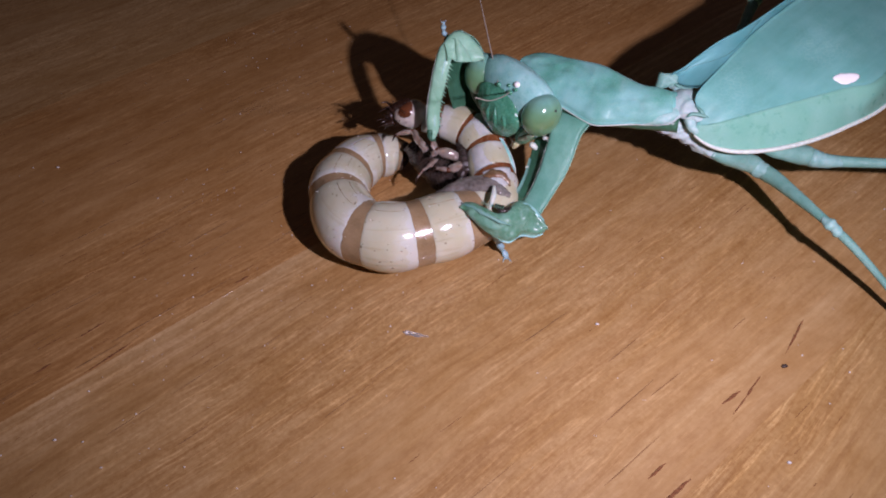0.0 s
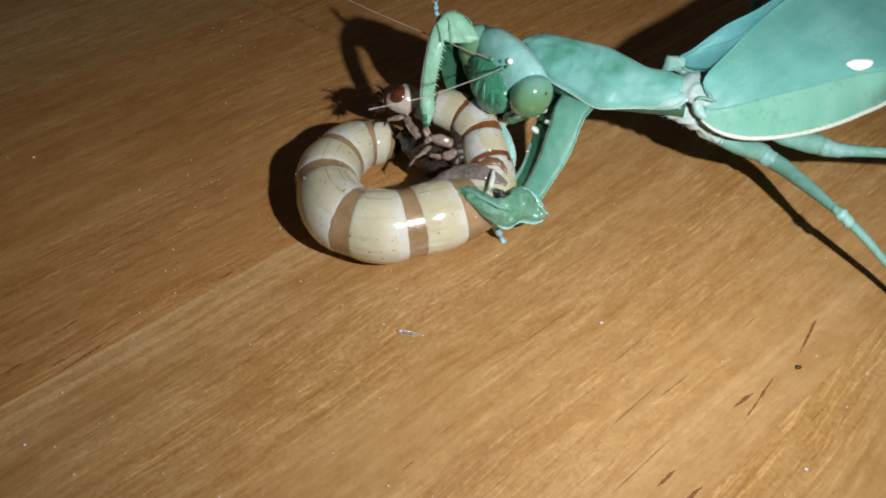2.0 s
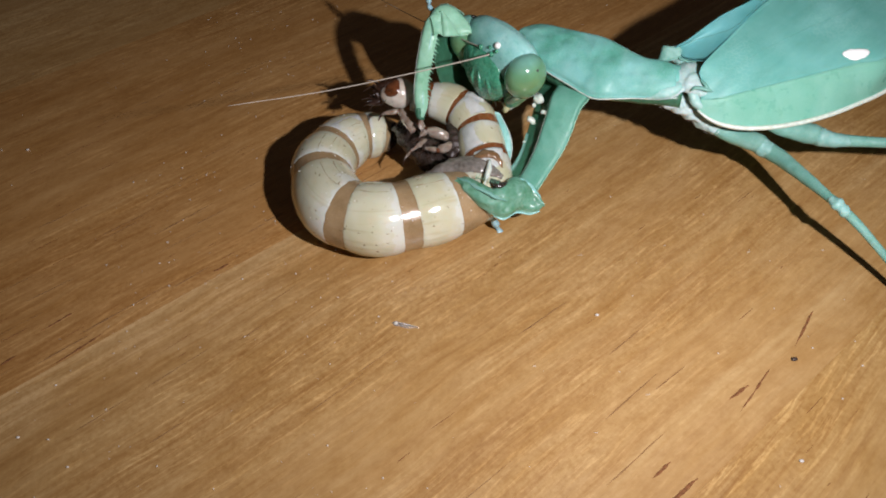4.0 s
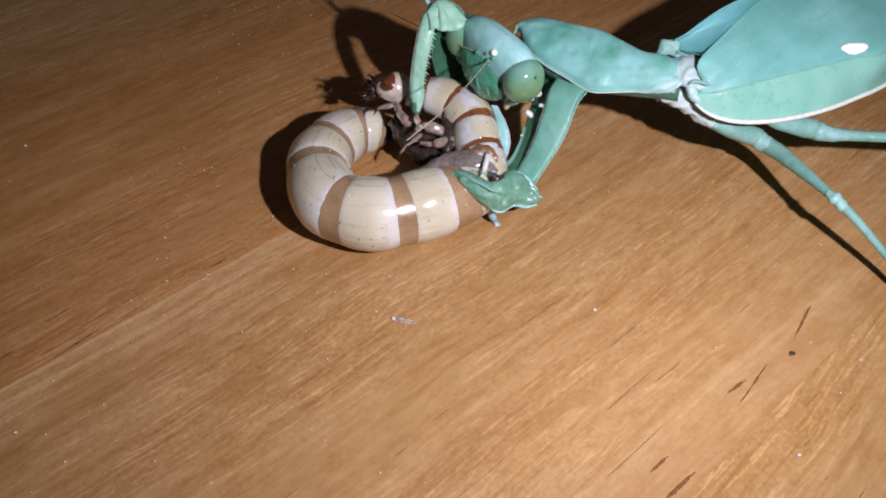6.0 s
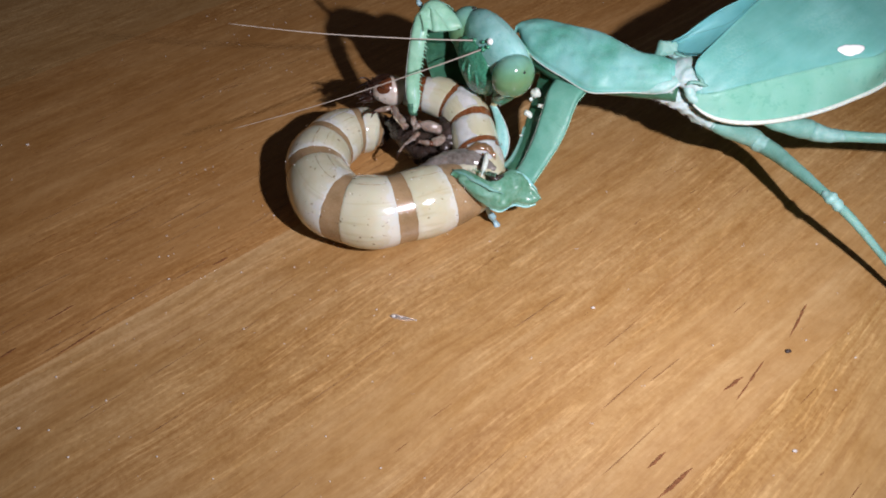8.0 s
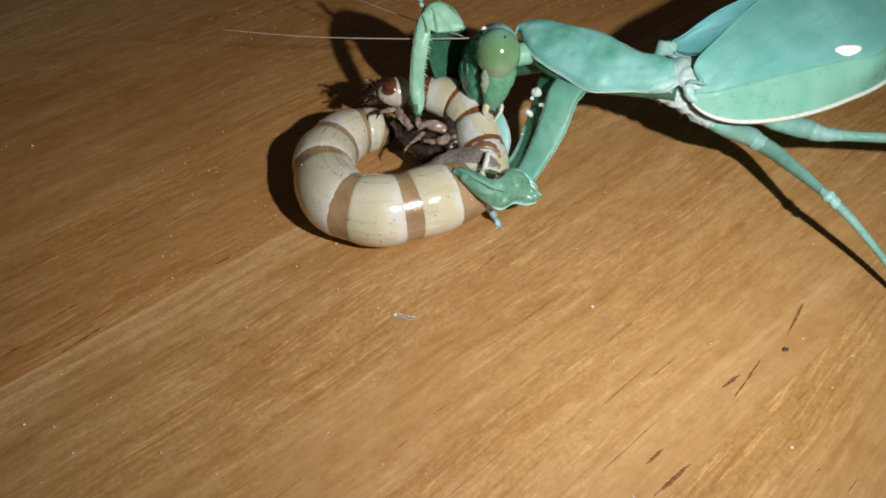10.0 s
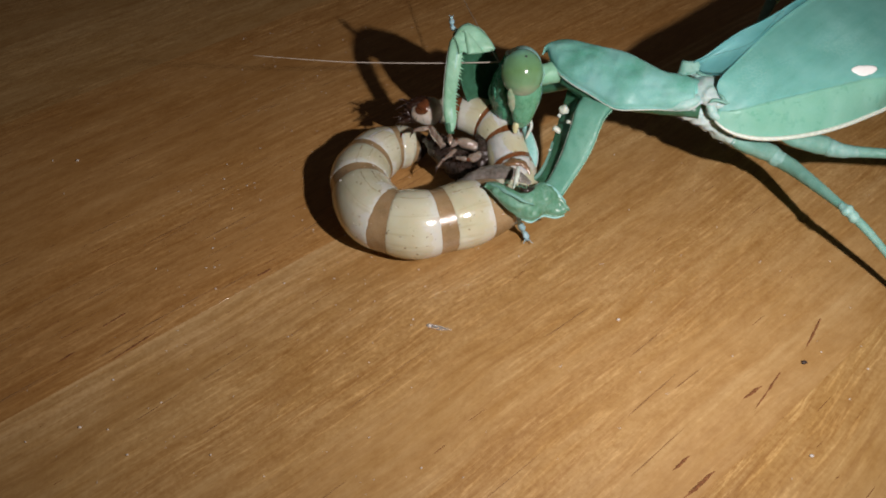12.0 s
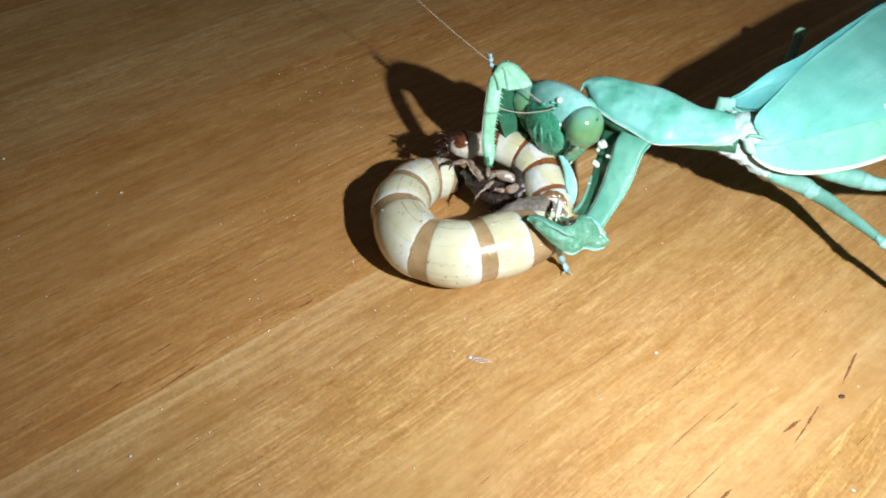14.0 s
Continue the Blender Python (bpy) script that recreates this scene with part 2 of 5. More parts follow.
EYE = eye_skin()
WING = wing_skin("teal_wing", (0.101, 0.332, 0.278), (0.159, 0.418, 0.366), (0.424, 0.643, 0.585))
FAR_WING = wing_skin("blue_teal_wing", (0.081, 0.31, 0.299), (0.140, 0.39, 0.388), (0.324, 0.54, 0.498))
COSTAL = skin("light_green_wing", [(0.121, 0.37, 0.256), (0.182, 0.44, 0.328), (0.286, 0.52, 0.424)], 0.25, rough=0.36, sss=0.15, coat=0.1, relief=0.08, facet=0.2)
CREAM = plain("cream_margin", (0.66, 0.73, 0.63), 0.45, sss=0.2)
WHITE = plain("white_spot", (0.86, 0.86, 0.82), 0.4, var=0.08)
DOT = plain("black_dot", (0.01, 0.012, 0.01), 0.4)
FUZZ = skin("whitish_membrane", [(0.26, 0.46, 0.40), (0.46, 0.55, 0.54), (0.66, 0.63, 0.66)], 0.45, rough=0.55, relief=0.15, grain=4.0)
WAIST = skin("pinkish_green_cuticle", [(0.16, 0.43, 0.36), (0.34, 0.52, 0.48), (0.62, 0.60, 0.62)], 0.5, rough=0.5, sss=0.15, relief=0.1, grain=3.0)
WRAP = skin("wet_green_cuticle", [(0.045, 0.165, 0.07), (0.11, 0.30, 0.20), (0.30, 0.48, 0.42)], 0.36, rough=0.36, sss=0.15, relief=0.16, grain=2.4, coat=0.15, facet=0.4)
JOINT = skin("pale_leg_cuticle", [(0.13, 0.34, 0.285), (0.22, 0.43, 0.385), (0.46, 0.56, 0.54)], 0.45, rough=0.5, sss=0.15, relief=0.1, grain=2.5)
FUZZ_HAIR = plain("whitish_down", (0.74, 0.68, 0.68), 0.6)
GENA = skin("wet_face_cuticle", [(0.05, 0.215, 0.10), (0.10, 0.33, 0.19), (0.26, 0.47, 0.36)], 0.55, rough=0.3, relief=0.14, facet=0.8, coat=0.2)
STRIPE = skin("pinkish_cheek", [(0.15, 0.30, 0.18), (0.40, 0.37, 0.26), (0.58, 0.47, 0.38)], 0.7, rough=0.4, relief=0.08, grain=3.0)
PALP = plain("yellow_palp", (0.64, 0.62, 0.36), 0.4, sss=0.3)
ANTENNA = plain("antenna_brown", (0.42, 0.37, 0.30), 0.45)
BLUISH = plain("bluish_foot", (0.28, 0.46, 0.50), 0.45, sss=0.2)


def larva_skin():
    """Glossy cream plate, milky towards one end, with faint lengthwise lines and a few brown flecks."""
    m, t, b = material("cream_plate", 0.16, coat=0.5, sss=0.3)
    v = coords(t)
    uv = t.nodes.new("ShaderNodeTexCoord")
    axes = t.nodes.new("ShaderNodeSeparateXYZ")
    t.links.new(uv.outputs["UV"], axes.inputs[0])
    cloud = noise_tex(t, v, 0.35, 3)
    place = t.nodes.new("ShaderNodeMath")
    place.operation = "MULTIPLY_ADD"
    place.inputs[1].default_value = 1.1
    t.links.new(cloud, place.inputs[0])
    t.links.new(axes.outputs["X"], place.inputs[2])
    halves = t.nodes.new("ShaderNodeMath")
    halves.operation = "MULTIPLY"
    halves.inputs[1].default_value = 0.72
    t.links.new(place.outputs[0], halves.inputs[0])
    f = ramp(t, halves.outputs[0], [(0.34, (0.12, 0.12, 0.12)), (0.45, (0, 0, 0)), (0.84, (0.05, 0.05, 0.05)), (1.0, (0.32, 0.32, 0.32)), (1.16, (0.7, 0.7, 0.7))]).outputs["Color"]
    soft = ramp(t, noise_tex(t, v, 0.22, 2), [(0.3, (0.455, 0.43, 0.27)), (0.7, (0.595, 0.59, 0.445))]).outputs["Color"]
    c = mix(t, f, soft, (0.59, 0.605, 0.565))
    stripe = t.nodes.new("ShaderNodeMapping")
    stripe.inputs["Scale"].default_value = (0.5, 17, 1)
    t.links.new(uv.outputs["UV"], stripe.inputs["Vector"])
    line = ramp(t, noise_tex(t, stripe.outputs["Vector"], 1.0, 4, 0.65), [(0.34, (0.66, 0.54, 0.38)), (0.46, (1, 1, 1))]).outputs["Color"]
    c = mix(t, 0.35, c, line, "MULTIPLY")
    fleck = ramp(t, noise_tex(t, v, 2.2, 1), [(0.24, (0.26, 0.16, 0.09)), (0.285, (1, 1, 1))]).outputs["Color"]
    c = mix(t, 0.75, c, fleck, "MULTIPLY")
    t.links.new(c, b.inputs["Base Color"])
    bump(t, b, noise_tex(t, v, 0.9, 3), 0.3, 0.16)
    return m


PLATE = larva_skin()
PALE_PLATE = skin("whitish_plate", [(0.40, 0.30, 0.20), (0.58, 0.54, 0.48), (0.70, 0.69, 0.68)], 0.6, rough=0.18, coat=0.4, relief=0.03)
BAND = skin("tan_band", [(0.21, 0.135, 0.06), (0.345, 0.235, 0.12), (0.47, 0.36, 0.235)], 0.4, rough=0.2, coat=0.4, relief=0.03)
THORAX_BAND = skin("red_brown_band", [(0.13, 0.04, 0.012), (0.22, 0.08, 0.025), (0.25, 0.1, 0.04)], 0.5, rough=0.25, coat=0.3, relief=0.02)
CHESTNUT = skin("chestnut_head", [(0.04, 0.012, 0.005), (0.13, 0.038, 0.012), (0.24, 0.10, 0.04)], 0.55, rough=0.14, coat=0.5, relief=0.03, sss=0.1)
LARVA_LEG = skin("brown_translucent_leg", [(0.24, 0.14, 0.085), (0.52, 0.41, 0.32), (0.88, 0.84, 0.79)], 1.3, rough=0.1, coat=0.8, relief=0.3, grain=1.6)
LARVA_LEG.node_tree.nodes["Principled BSDF"].inputs["Transmission Weight"].default_value = 0.5
MOUTH = plain("dark_mouthparts", (0.03, 0.012, 0.006), 0.3)
FLESH = skin("white_flesh", [(0.47, 0.47, 0.43), (0.62, 0.62, 0.59), (0.74, 0.74, 0.72)], 0.7, rough=0.16, relief=0.1, coat=0.3)
# Dark wet membrane; also colours in shade at the tail, belly and shin joint.
MEMBRANE_AND_SHADE = skin("dark_membrane_and_shade", [(0.012, 0.007, 0.005), (0.035, 0.022, 0.016), (0.085, 0.06, 0.048)], 0.6, rough=0.3, coat=0.25, relief=0.12)
GREY_SKIN = skin("grey_wet_skin", [(0.10, 0.085, 0.068), (0.21, 0.185, 0.16), (0.42, 0.40, 0.37)], 0.6, rough=0.14, coat=0.6, relief=0.2, grain=2.5, sss=0.3)
AMBER = skin("amber_skin", [(0.10, 0.045, 0.018), (0.21, 0.115, 0.05), (0.36, 0.25, 0.15)], 0.5, rough=0.12, coat=0.8, relief=0.06, sss=0.3)
FLECK = plain("brown_fleck", (0.20, 0.12, 0.065), 0.35)
GRAIN_STREAK = plain("brown_wood_streak", (0.315, 0.165, 0.062), 0.55, scale=1.5, var=0.35, spec=0.3)
STREAK = plain("dark_wood_streak", (0.27, 0.11, 0.042), 0.8, scale=2.5, var=0.6, spec=0.15)
DUST = plain("white_dust", (0.68, 0.64, 0.58), 0.4)
WET = plain("wet_film", (0.75, 0.72, 0.68), 0.12, coat=1.0, var=0.1)
WET.node_tree.nodes["Principled BSDF"].inputs["Transmission Weight"].default_value = 0.75
CRUMB = plain("dark_crumb", (0.05, 0.03, 0.02), 0.6)


# ---- mesh tools ----
ORIGIN = {}


def thing(name, base, label, category, kind=""):
    ob = new(name)
    ob.location = Vector(base) * U
    ORIGIN[ob] = np.array(base, float)
    return tagged(ob, label, category, kind=kind)


def part(name, shape, mat, parent, label="", origin=None, uv=None):
    """Links (vertices, faces), given in scene units, as one mesh object under parent. origin: its own pivot."""
    v, f = shape
    own = ORIGIN[parent] if origin is None else np.array(origin, float)
    me = bpy.data.meshes.new(name)
    me.from_pydata(((np.asarray(v, float) - own) * U).tolist(), [], f)
    me.materials.append(mat)
    me.shade_smooth()
    if uv is not None:
        layer = me.uv_layers.new(name="lengthwise")
        index = np.empty(len(me.loops), int)
        me.loops.foreach_get("vertex_index", index)
        layer.data.foreach_set("uv", np.asarray(uv, np.float32)[index].ravel())
    ob = new(name, me)
    ob.parent = parent
    ob.location = Vector(own - ORIGIN[parent]) * U
    ORIGIN[ob] = own
    return tagged(ob, label) if label else ob


def join(*shapes):
    v, f = [], []
    for sv, sf in shapes:
        k = len(v)
        v.extend(np.asarray(sv).tolist())
        f.extend([tuple(i + k for i in face) for face in sf])
    return np.array(v), f


def curve(rows, m):
    """Catmull-Rom through the rows, m steps between each two."""
    p = np.array(rows, float)
    if len(p) < 3:
        return np.array([p[0] + (p[-1] - p[0]) * k / m for k in range(m + 1)])
    p = np.vstack([2 * p[0] - p[1], p, 2 * p[-1] - p[-2]])
    out = []
    for i in range(1, len(p) - 2):
        a, b, c, d = p[i - 1:i + 3]
        for k in range(m):
            s = k / m
            out.append(0.5 * (2 * b + (c - a) * s + (2 * a - 5 * b + 4 * c - d) * s * s + (3 * b - a - 3 * c + d) * s ** 3))
    return np.array(out + [p[-2]])


def unit(v):
    v = np.asarray(v, float)
    return v / max(np.linalg.norm(v), 1e-9)


def sweep_axes(path, up):
    t = np.gradient(path, axis=0)
    out = []
    for k in t:
        k = unit(k)
        side = np.cross(k, up)
        side = unit(side) if np.linalg.norm(side) > 1e-4 else np.array([1.0, 0, 0])
        out.append((k, side, np.cross(side, k)))
    return out


def loft(rows, n=14, m=5, up=(0, 0, 1), power=2.0, rough=0.0):
    """A closed body swept through rows of (x, y, z, half width, half height)."""
    r = curve(rows, m) if m > 1 else np.array(rows, float)
    r[:, 3:5] = np.maximum(r[:, 3:5], 0.01)
    fr = sweep_axes(r[:, :3], np.array(up, float))
    v, f = [], []
    for row, (k, side, top) in zip(r, fr):
        for j in range(n):
            a = 2 * math.pi * j / n
            c, s = math.cos(a), math.sin(a)
            c, s = math.copysign(abs(c) ** (2 / power), c), math.copysign(abs(s) ** (2 / power), s)
            p = row[:3] + side * row[3] * c + top * row[4] * s
            if rough:
                q = noise.noise(Vector(p) * 1.7) * rough
                p = p + (side * c + top * s) * q
            v.append(p)
    rings = len(r)
    for i in range(rings - 1):
        for j in range(n):
            a, b = i * n + j, i * n + (j + 1) % n
            f.append((a, b, b + n, a + n))
    f.append(tuple(range(n - 1, -1, -1)))
    f.append(tuple(range((rings - 1) * n, rings * n)))
    return np.array(v), f


def ball(c, r, nu=16, nv=10, turn=None):
    v, f = [], []
    for i in range(nv + 1):
        th = math.pi * i / nv
        for j in range(nu):
            ph = 2 * math.pi * j / nu
            p = Vector((r[0] * math.sin(th) * math.cos(ph), r[1] * math.sin(th) * math.sin(ph), r[2] * math.cos(th)))
            v.append(np.array(c) + np.array(turn @ p if turn else p))
    for i in range(nv):
        for j in range(nu):
            a, b = i * nu + j, i * nu + (j + 1) % nu
            f.append((a, a + nu, b + nu, b))
    return np.array(v), f


def sheet(grid, thick, down=(0, 0, -1)):
    """A thin solid from a grid of points, thickened towards down."""
    g = np.array(grid, float)
    a, b, _ = g.shape
    top = g.reshape(-1, 3)
    v = np.vstack([top, top + np.array(down, float) * thick])
    k = a * b
    f = []
    for i in range(a - 1):
        for j in range(b - 1):
            q = (i * b + j, i * b + j + 1, (i + 1) * b + j + 1, (i + 1) * b + j)
            f += [q, tuple(x + k for x in reversed(q))]
    for i in range(a - 1):
        for j in (0, b - 1):
            p, q = i * b + j, (i + 1) * b + j
            f.append((p, q, q + k, p + k))
    for j in range(b - 1):
        for i in (0, a - 1):
            p, q = i * b + j, i * b + j + 1
            f.append((p, q, q + k, p + k))
    return v, f


def even(edge, n):
    """n points at even steps along a smooth edge."""
    c = curve(edge, 8)
    s = np.r_[0, np.cumsum(np.linalg.norm(np.diff(c, axis=0), axis=1))]
    return np.array([[np.interp(k, s, c[:, i]) for i in range(3)] for k in np.linspace(0, s[-1], n)])


def blade(edge_a, edge_b, thick, bulge=0.0, nu=30, nv=12, crumple=0.0, power=0.5):
    """A plate between two edges: lens-shaped across, swollen by bulge on its upper side, with sharp rims."""
    a, b = even(edge_a, nu), even(edge_b, nu)
    along = np.gradient((a + b) / 2, axis=0)
    v, f = [], []
    for side in (1, -1):
        for i in range(nu):
            n = np.cross(unit(along[i]), unit(b[i] - a[i]))
            n = unit(n if n[2] - 0.6 * n[1] > 0 else -n)
            for j in range(nv):
                q = j / (nv - 1)
                p = a[i] + (b[i] - a[i]) * q
                w = (4 * q * (1 - q)) ** power
                h = (bulge if side > 0 else bulge * 0.5) * w + side * thick / 2 * (0.25 + 0.75 * w)
                if crumple:
                    h += crumple * w * (noise.noise(Vector(p) * 0.55) + 0.5 * noise.noise(Vector(p) * 1.3))
                v.append(p + n * h)
    k = nu * nv
    for i in range(nu - 1):
        for j in range(nv - 1):
            q = (i * nv + j, i * nv + j + 1, (i + 1) * nv + j + 1, (i + 1) * nv + j)
            f += [q, tuple(x + k for x in reversed(q))]
        for j in (0, nv - 1):
            p, q = i * nv + j, (i + 1) * nv + j
            f.append((p, q, q + k, p + k))
    for j in range(nv - 1):
        for i in (0, nu - 1):
            p, q = i * nv + j, i * nv + j + 1
            f.append((p, q, q + k, p + k))
    return np.array(v), f


def cord(edge, r, n=40):
    """A thin rim along an edge."""
    p = even(edge, n)
    return loft(np.column_stack([p, np.full(n, r), np.full(n, r)]), 6, 1)


def thread(points, r0, r1, n=6, m=6):
    """A tapering hair or tube through points."""
    c = curve(points, m)
    w = np.linspace(r0, r1, len(c))
    return loft(np.column_stack([c, w, w]), n, 1)


def spike(base, tip, r):
    base, tip = np.array(base, float), np.array(tip, float)
    k = unit(tip - base)
    s = unit(np.cross(k, (0.31, 0.52, 0.8)))
    t = np.cross(k, s)
    v = [base + r * (s * math.cos(a) + t * math.sin(a)) for a in (0, 1.257, 2.513, 3.770, 5.027)]
    return np.array(v + [tip, base - k * r * 0.5]), [(i, (i + 1) % 5, 5) for i in range(5)] + [((i + 1) % 5, i, 6) for i in range(5)]


# ---- setting ----
GRAIN = 40.0
GRAIN_DIR = np.array([math.cos(radians(GRAIN)), math.sin(radians(GRAIN)), 0])
CROSS_DIR = np.array([-math.sin(radians(GRAIN)), math.cos(radians(GRAIN)), 0])


def slab(lx, ly, lz, e):
    """A board with eased top edges, its top at z = 0, along x."""
    x, y = lx / 2, ly / 2
    v = [(-x + e, -y + e, 0), (x - e, -y + e, 0), (x - e, y - e, 0), (-x + e, y - e, 0),
         (-x, -y, -e), (x, -y, -e), (x, y, -e), (-x, y, -e), (-x, -y, -lz), (x, -y, -lz), (x, y, -lz), (-x, y, -lz)]
    f = [(0, 1, 2, 3), (11, 10, 9, 8)]
    for k in (0, 4):
        for i in range(4):
            j = (i + 1) % 4
            f.append((k + j, k + i, k + 4 + i, k + 4 + j))
    return np.array(v, float), f


def build_setting():
    floor = thing("floor", (0, 0, 0), "varnished warm brown wooden boards with fine lengthwise grain", "floor", "structure")
    floor.rotation_euler = (0, 0, radians(GRAIN))
    width, count = 46.0, 10
    meshes = []
    for mat in WOODS:
        ob = part("plank", slab(1000, width - 0.004, 18, 0.002), mat, floor)
        ob.data.shade_flat()
        meshes.append(ob)
    for k in range(-count, count + 1):
        at = 9.3 + k * width
        if -1 <= k <= 1:
            ob = meshes[(2, 0, 1)[k + 1]]
        else:
            ob = new("plank", meshes[k % 2].data)
            ob.parent = floor
        ob.location = Vector(((k % 3 - 1) * 7.0, at + width / 2, 0)) * U
    return floor


build_setting()
# ---- larva ----
LARVA_LINE = (
    (-5.4, 72.6, 2.0, 0.9), (-6.4, 72.7, 2.3, 1.8), (-8.1, 72.4, 2.7, 2.55), (-10.8, 71.0, 3.1, 3.05), (-12.8, 67.5, 3.4, 3.4),
    (-13.0, 63.6, 3.6, 3.6), (-10.7, 59.0, 3.8, 3.8), (-6.4, 57.6, 3.85, 3.85), (-2.0, 58.9, 3.8, 3.8), (1.6, 60.5, 3.8, 3.6),
    (4.0, 62.0, 4.3, 3.1), (4.6, 64.3, 5.2, 2.7), (4.0, 66.7, 6.0, 2.6), (3.3, 69.5, 6.8, 2.6), (1.0, 71.9, 7.4, 2.4),
    (-2.5, 72.8, 7.7, 1.9), (-4.2, 72.6, 7.8, 1.35), (-5.2, 72.5, 7.9, 1.2),
)
# Joints between the rings: place on the line, half width of the band.
LARVA_JOINTS = (
    ((-7.0, 72.6, 2.5), 0.35), ((-9.4, 71.6, 3), 0.4), ((-12.4, 68.4, 3.3), 0.45), ((-13.2, 63.6, 3.6), 0.62), ((-9.2, 58.15, 3.8), 0.62),
    ((-3.85, 58.1, 3.8), 0.8), ((2.0, 60.7, 3.9), 1.35), ((4.6, 65.3, 5.6), 0.4), ((3.7, 68.7, 6.5), 0.38), ((1.7, 71.4, 7.2), 0.3),
    ((-1.9, 72.8, 7.7), 0.35), ((-4.4, 72.6, 8.0), 0.3),
)


def build_larva():
    larva = thing("larva", (-5, 64, 0), "fat cream beetle larva with tan bands, curled on the wood", "larva")
    line = curve(LARVA_LINE, 24)
    joints = [int(np.argmin(np.linalg.norm(line[:, :3] - np.array(p), axis=1))) for p, _ in LARVA_JOINTS]
    arc = np.r_[0, np.cumsum(np.linalg.norm(np.diff(line[:, :3], axis=0), axis=1))]

    def at(s):
        return np.array([np.interp(s, arc, line[:, k]) for k in range(4)])

    ends = [0.0] + [arc[j] for j in joints] + [arc[-1]]
    halves = [0.0] + [w for _, w in LARVA_JOINTS] + [0.0]
    for i in range(len(ends) - 1):
        a, b = ends[i] + halves[i] * 0.85, ends[i + 1] - halves[i + 1] * 0.85
        rows = []
        for k in range(19):
            q = k / 18
            p = at(a + (b - a) * q)
            swell = 0.936 + 0.068 * math.sin(math.pi * q) ** 0.7
            if i == 0:
                swell *= min(1.0, 0.25 + 3.0 * q) if q < 0.3 else 1.0
            rows.append((*p[:3], p[3] * swell, p[3] * swell))
        # The tail end is coloured dark for the head's shadow on it.
        mat = MEMBRANE_AND_SHADE if i == 0 else PLATE
        ring = part("body_ring", loft(rows, 40, 1, rough=0.03), mat, larva, uv=[(q / 18, 2 * abs(j / 40 - 0.5)) for q in range(19) for j in range(40)])
        if i < len(ends) - 2:
            e, w = ends[i + 1], halves[i + 1]
            rows = []
            for k in range(9):
                p = at(e + (k / 8 - 0.5) * 2 * (w + 0.35))
                r = p[3] * (0.952 - 0.012 * math.cos((k / 8 - 0.5) * math.pi))
                rows.append((*p[:3], r, r))
            part("band", loft(rows, 40, 1), BAND if i < 7 else THORAX_BAND, ring, "tan joint band")
    head = part("head", loft([(-3.65, 72.5, 7.9, 0.7, 0.7), (-4.05, 72.45, 8.0, 1.3, 1.25), (-4.55, 72.4, 8.05, 1.62, 1.6), (-5.25, 72.35, 8.1, 1.74, 1.7), (-6.05, 72.25, 8.1, 1.55, 1.5), (-6.75, 72.15, 8.05, 1.1, 1.1), (-7.25, 72.1, 8.0, 0.6, 0.6), (-7.40, 72.1, 8, 0.1, 0.1)], 28, 4), PALE_PLATE, larva, "small head, cream behind and chestnut in front")
    part("head_plate", loft([(-4.75, 72.20, 8.52, 0.44, 0.45), (-5.06, 72.15, 8.54, 1.14, 1.12), (-5.50, 72.10, 8.54, 1.32, 1.30), (-6.03, 72.05, 8.48, 1.21, 1.19), (-6.55, 72.05, 8.36, 0.86, 0.85), (-6.99, 72.10, 8.22, 0.44, 0.45), (-7.21, 72.10, 8.17, 0.09, 0.09)], 26, 4, up=(0, -0.5, 1), rough=0.06), CHESTNUT, head, "glossy chestnut head plate")
    part("brow", loft([(-4.9, 72.9, 9.3, 0.15, 0.15), (-5.7, 72.7, 9.55, 0.5, 0.3), (-6.7, 72.4, 9.4, 0.55, 0.35), (-7.6, 72.1, 8.9, 0.4, 0.35), (-8.1, 71.9, 8.5, 0.1, 0.1)], 14, 4, rough=0.15), MOUTH, head, "dark brow")
    rng = random.Random(4)
    for dx, dy, dz in ((0, -0.6, -0.2), (0.1, 0.4, -0.4)):
        part("mandible", loft([(-7.4 + dx, 72.1 + dy, 7.9 + dz, 0.45, 0.4), (-8.2 + dx, 71.9 + dy, 7.7 + dz, 0.4, 0.3), (-8.9 + dx, 71.9 + dy, 7.5 + dz, 0.1, 0.1)], 10, 4), MOUTH, head, "dark mandible")
    for k in range(16):
        a = np.array((-7.5, 72.2 + rng.uniform(-1, 0.8), 8.0 + rng.uniform(-0.9, 0.9)))
        b = a + np.array((-rng.uniform(0.5, 2.0), rng.uniform(-0.9, 0.7), rng.uniform(-0.6, 1.1)))
        part("feeler", thread([a, (a + b) / 2 + np.array((0, rng.uniform(-0.3, 0.3), rng.uniform(-0.1, 0.4))), b], rng.uniform(0.08, 0.2), 0.05), MOUTH, head)
    front = [head]
    hair = []
    for k in range(130):
        d = unit((rng.uniform(-1.0, 0.4), rng.uniform(-1, 0.6), rng.uniform(-0.5, 1)))
        c = np.array((-6.4, 72.1, 8.3))
        hair.append(spike(c + d * 1.35, c + d * rng.uniform(1.7, 2.7), 0.02))
    part("head_bristles", join(*hair), MOUTH, head, "fine dark bristles")
    hair = []
    for k in range(22):
        s = rng.choice((rng.uniform(arc[-1] - 3, arc[-1] + 0.1), rng.uniform(ends[4], ends[7])))
        p = at(min(s, arc[-1]))
        ang = rng.uniform(0.2, 2.8)
        t = unit(at(min(s + 0.1, arc[-1]))[:3] - at(s - 0.1)[:3])
        side = unit(np.cross(t, (0, 0, 1)))
        up = np.cross(side, t)
        d = side * math.cos(ang) + up * math.sin(ang)
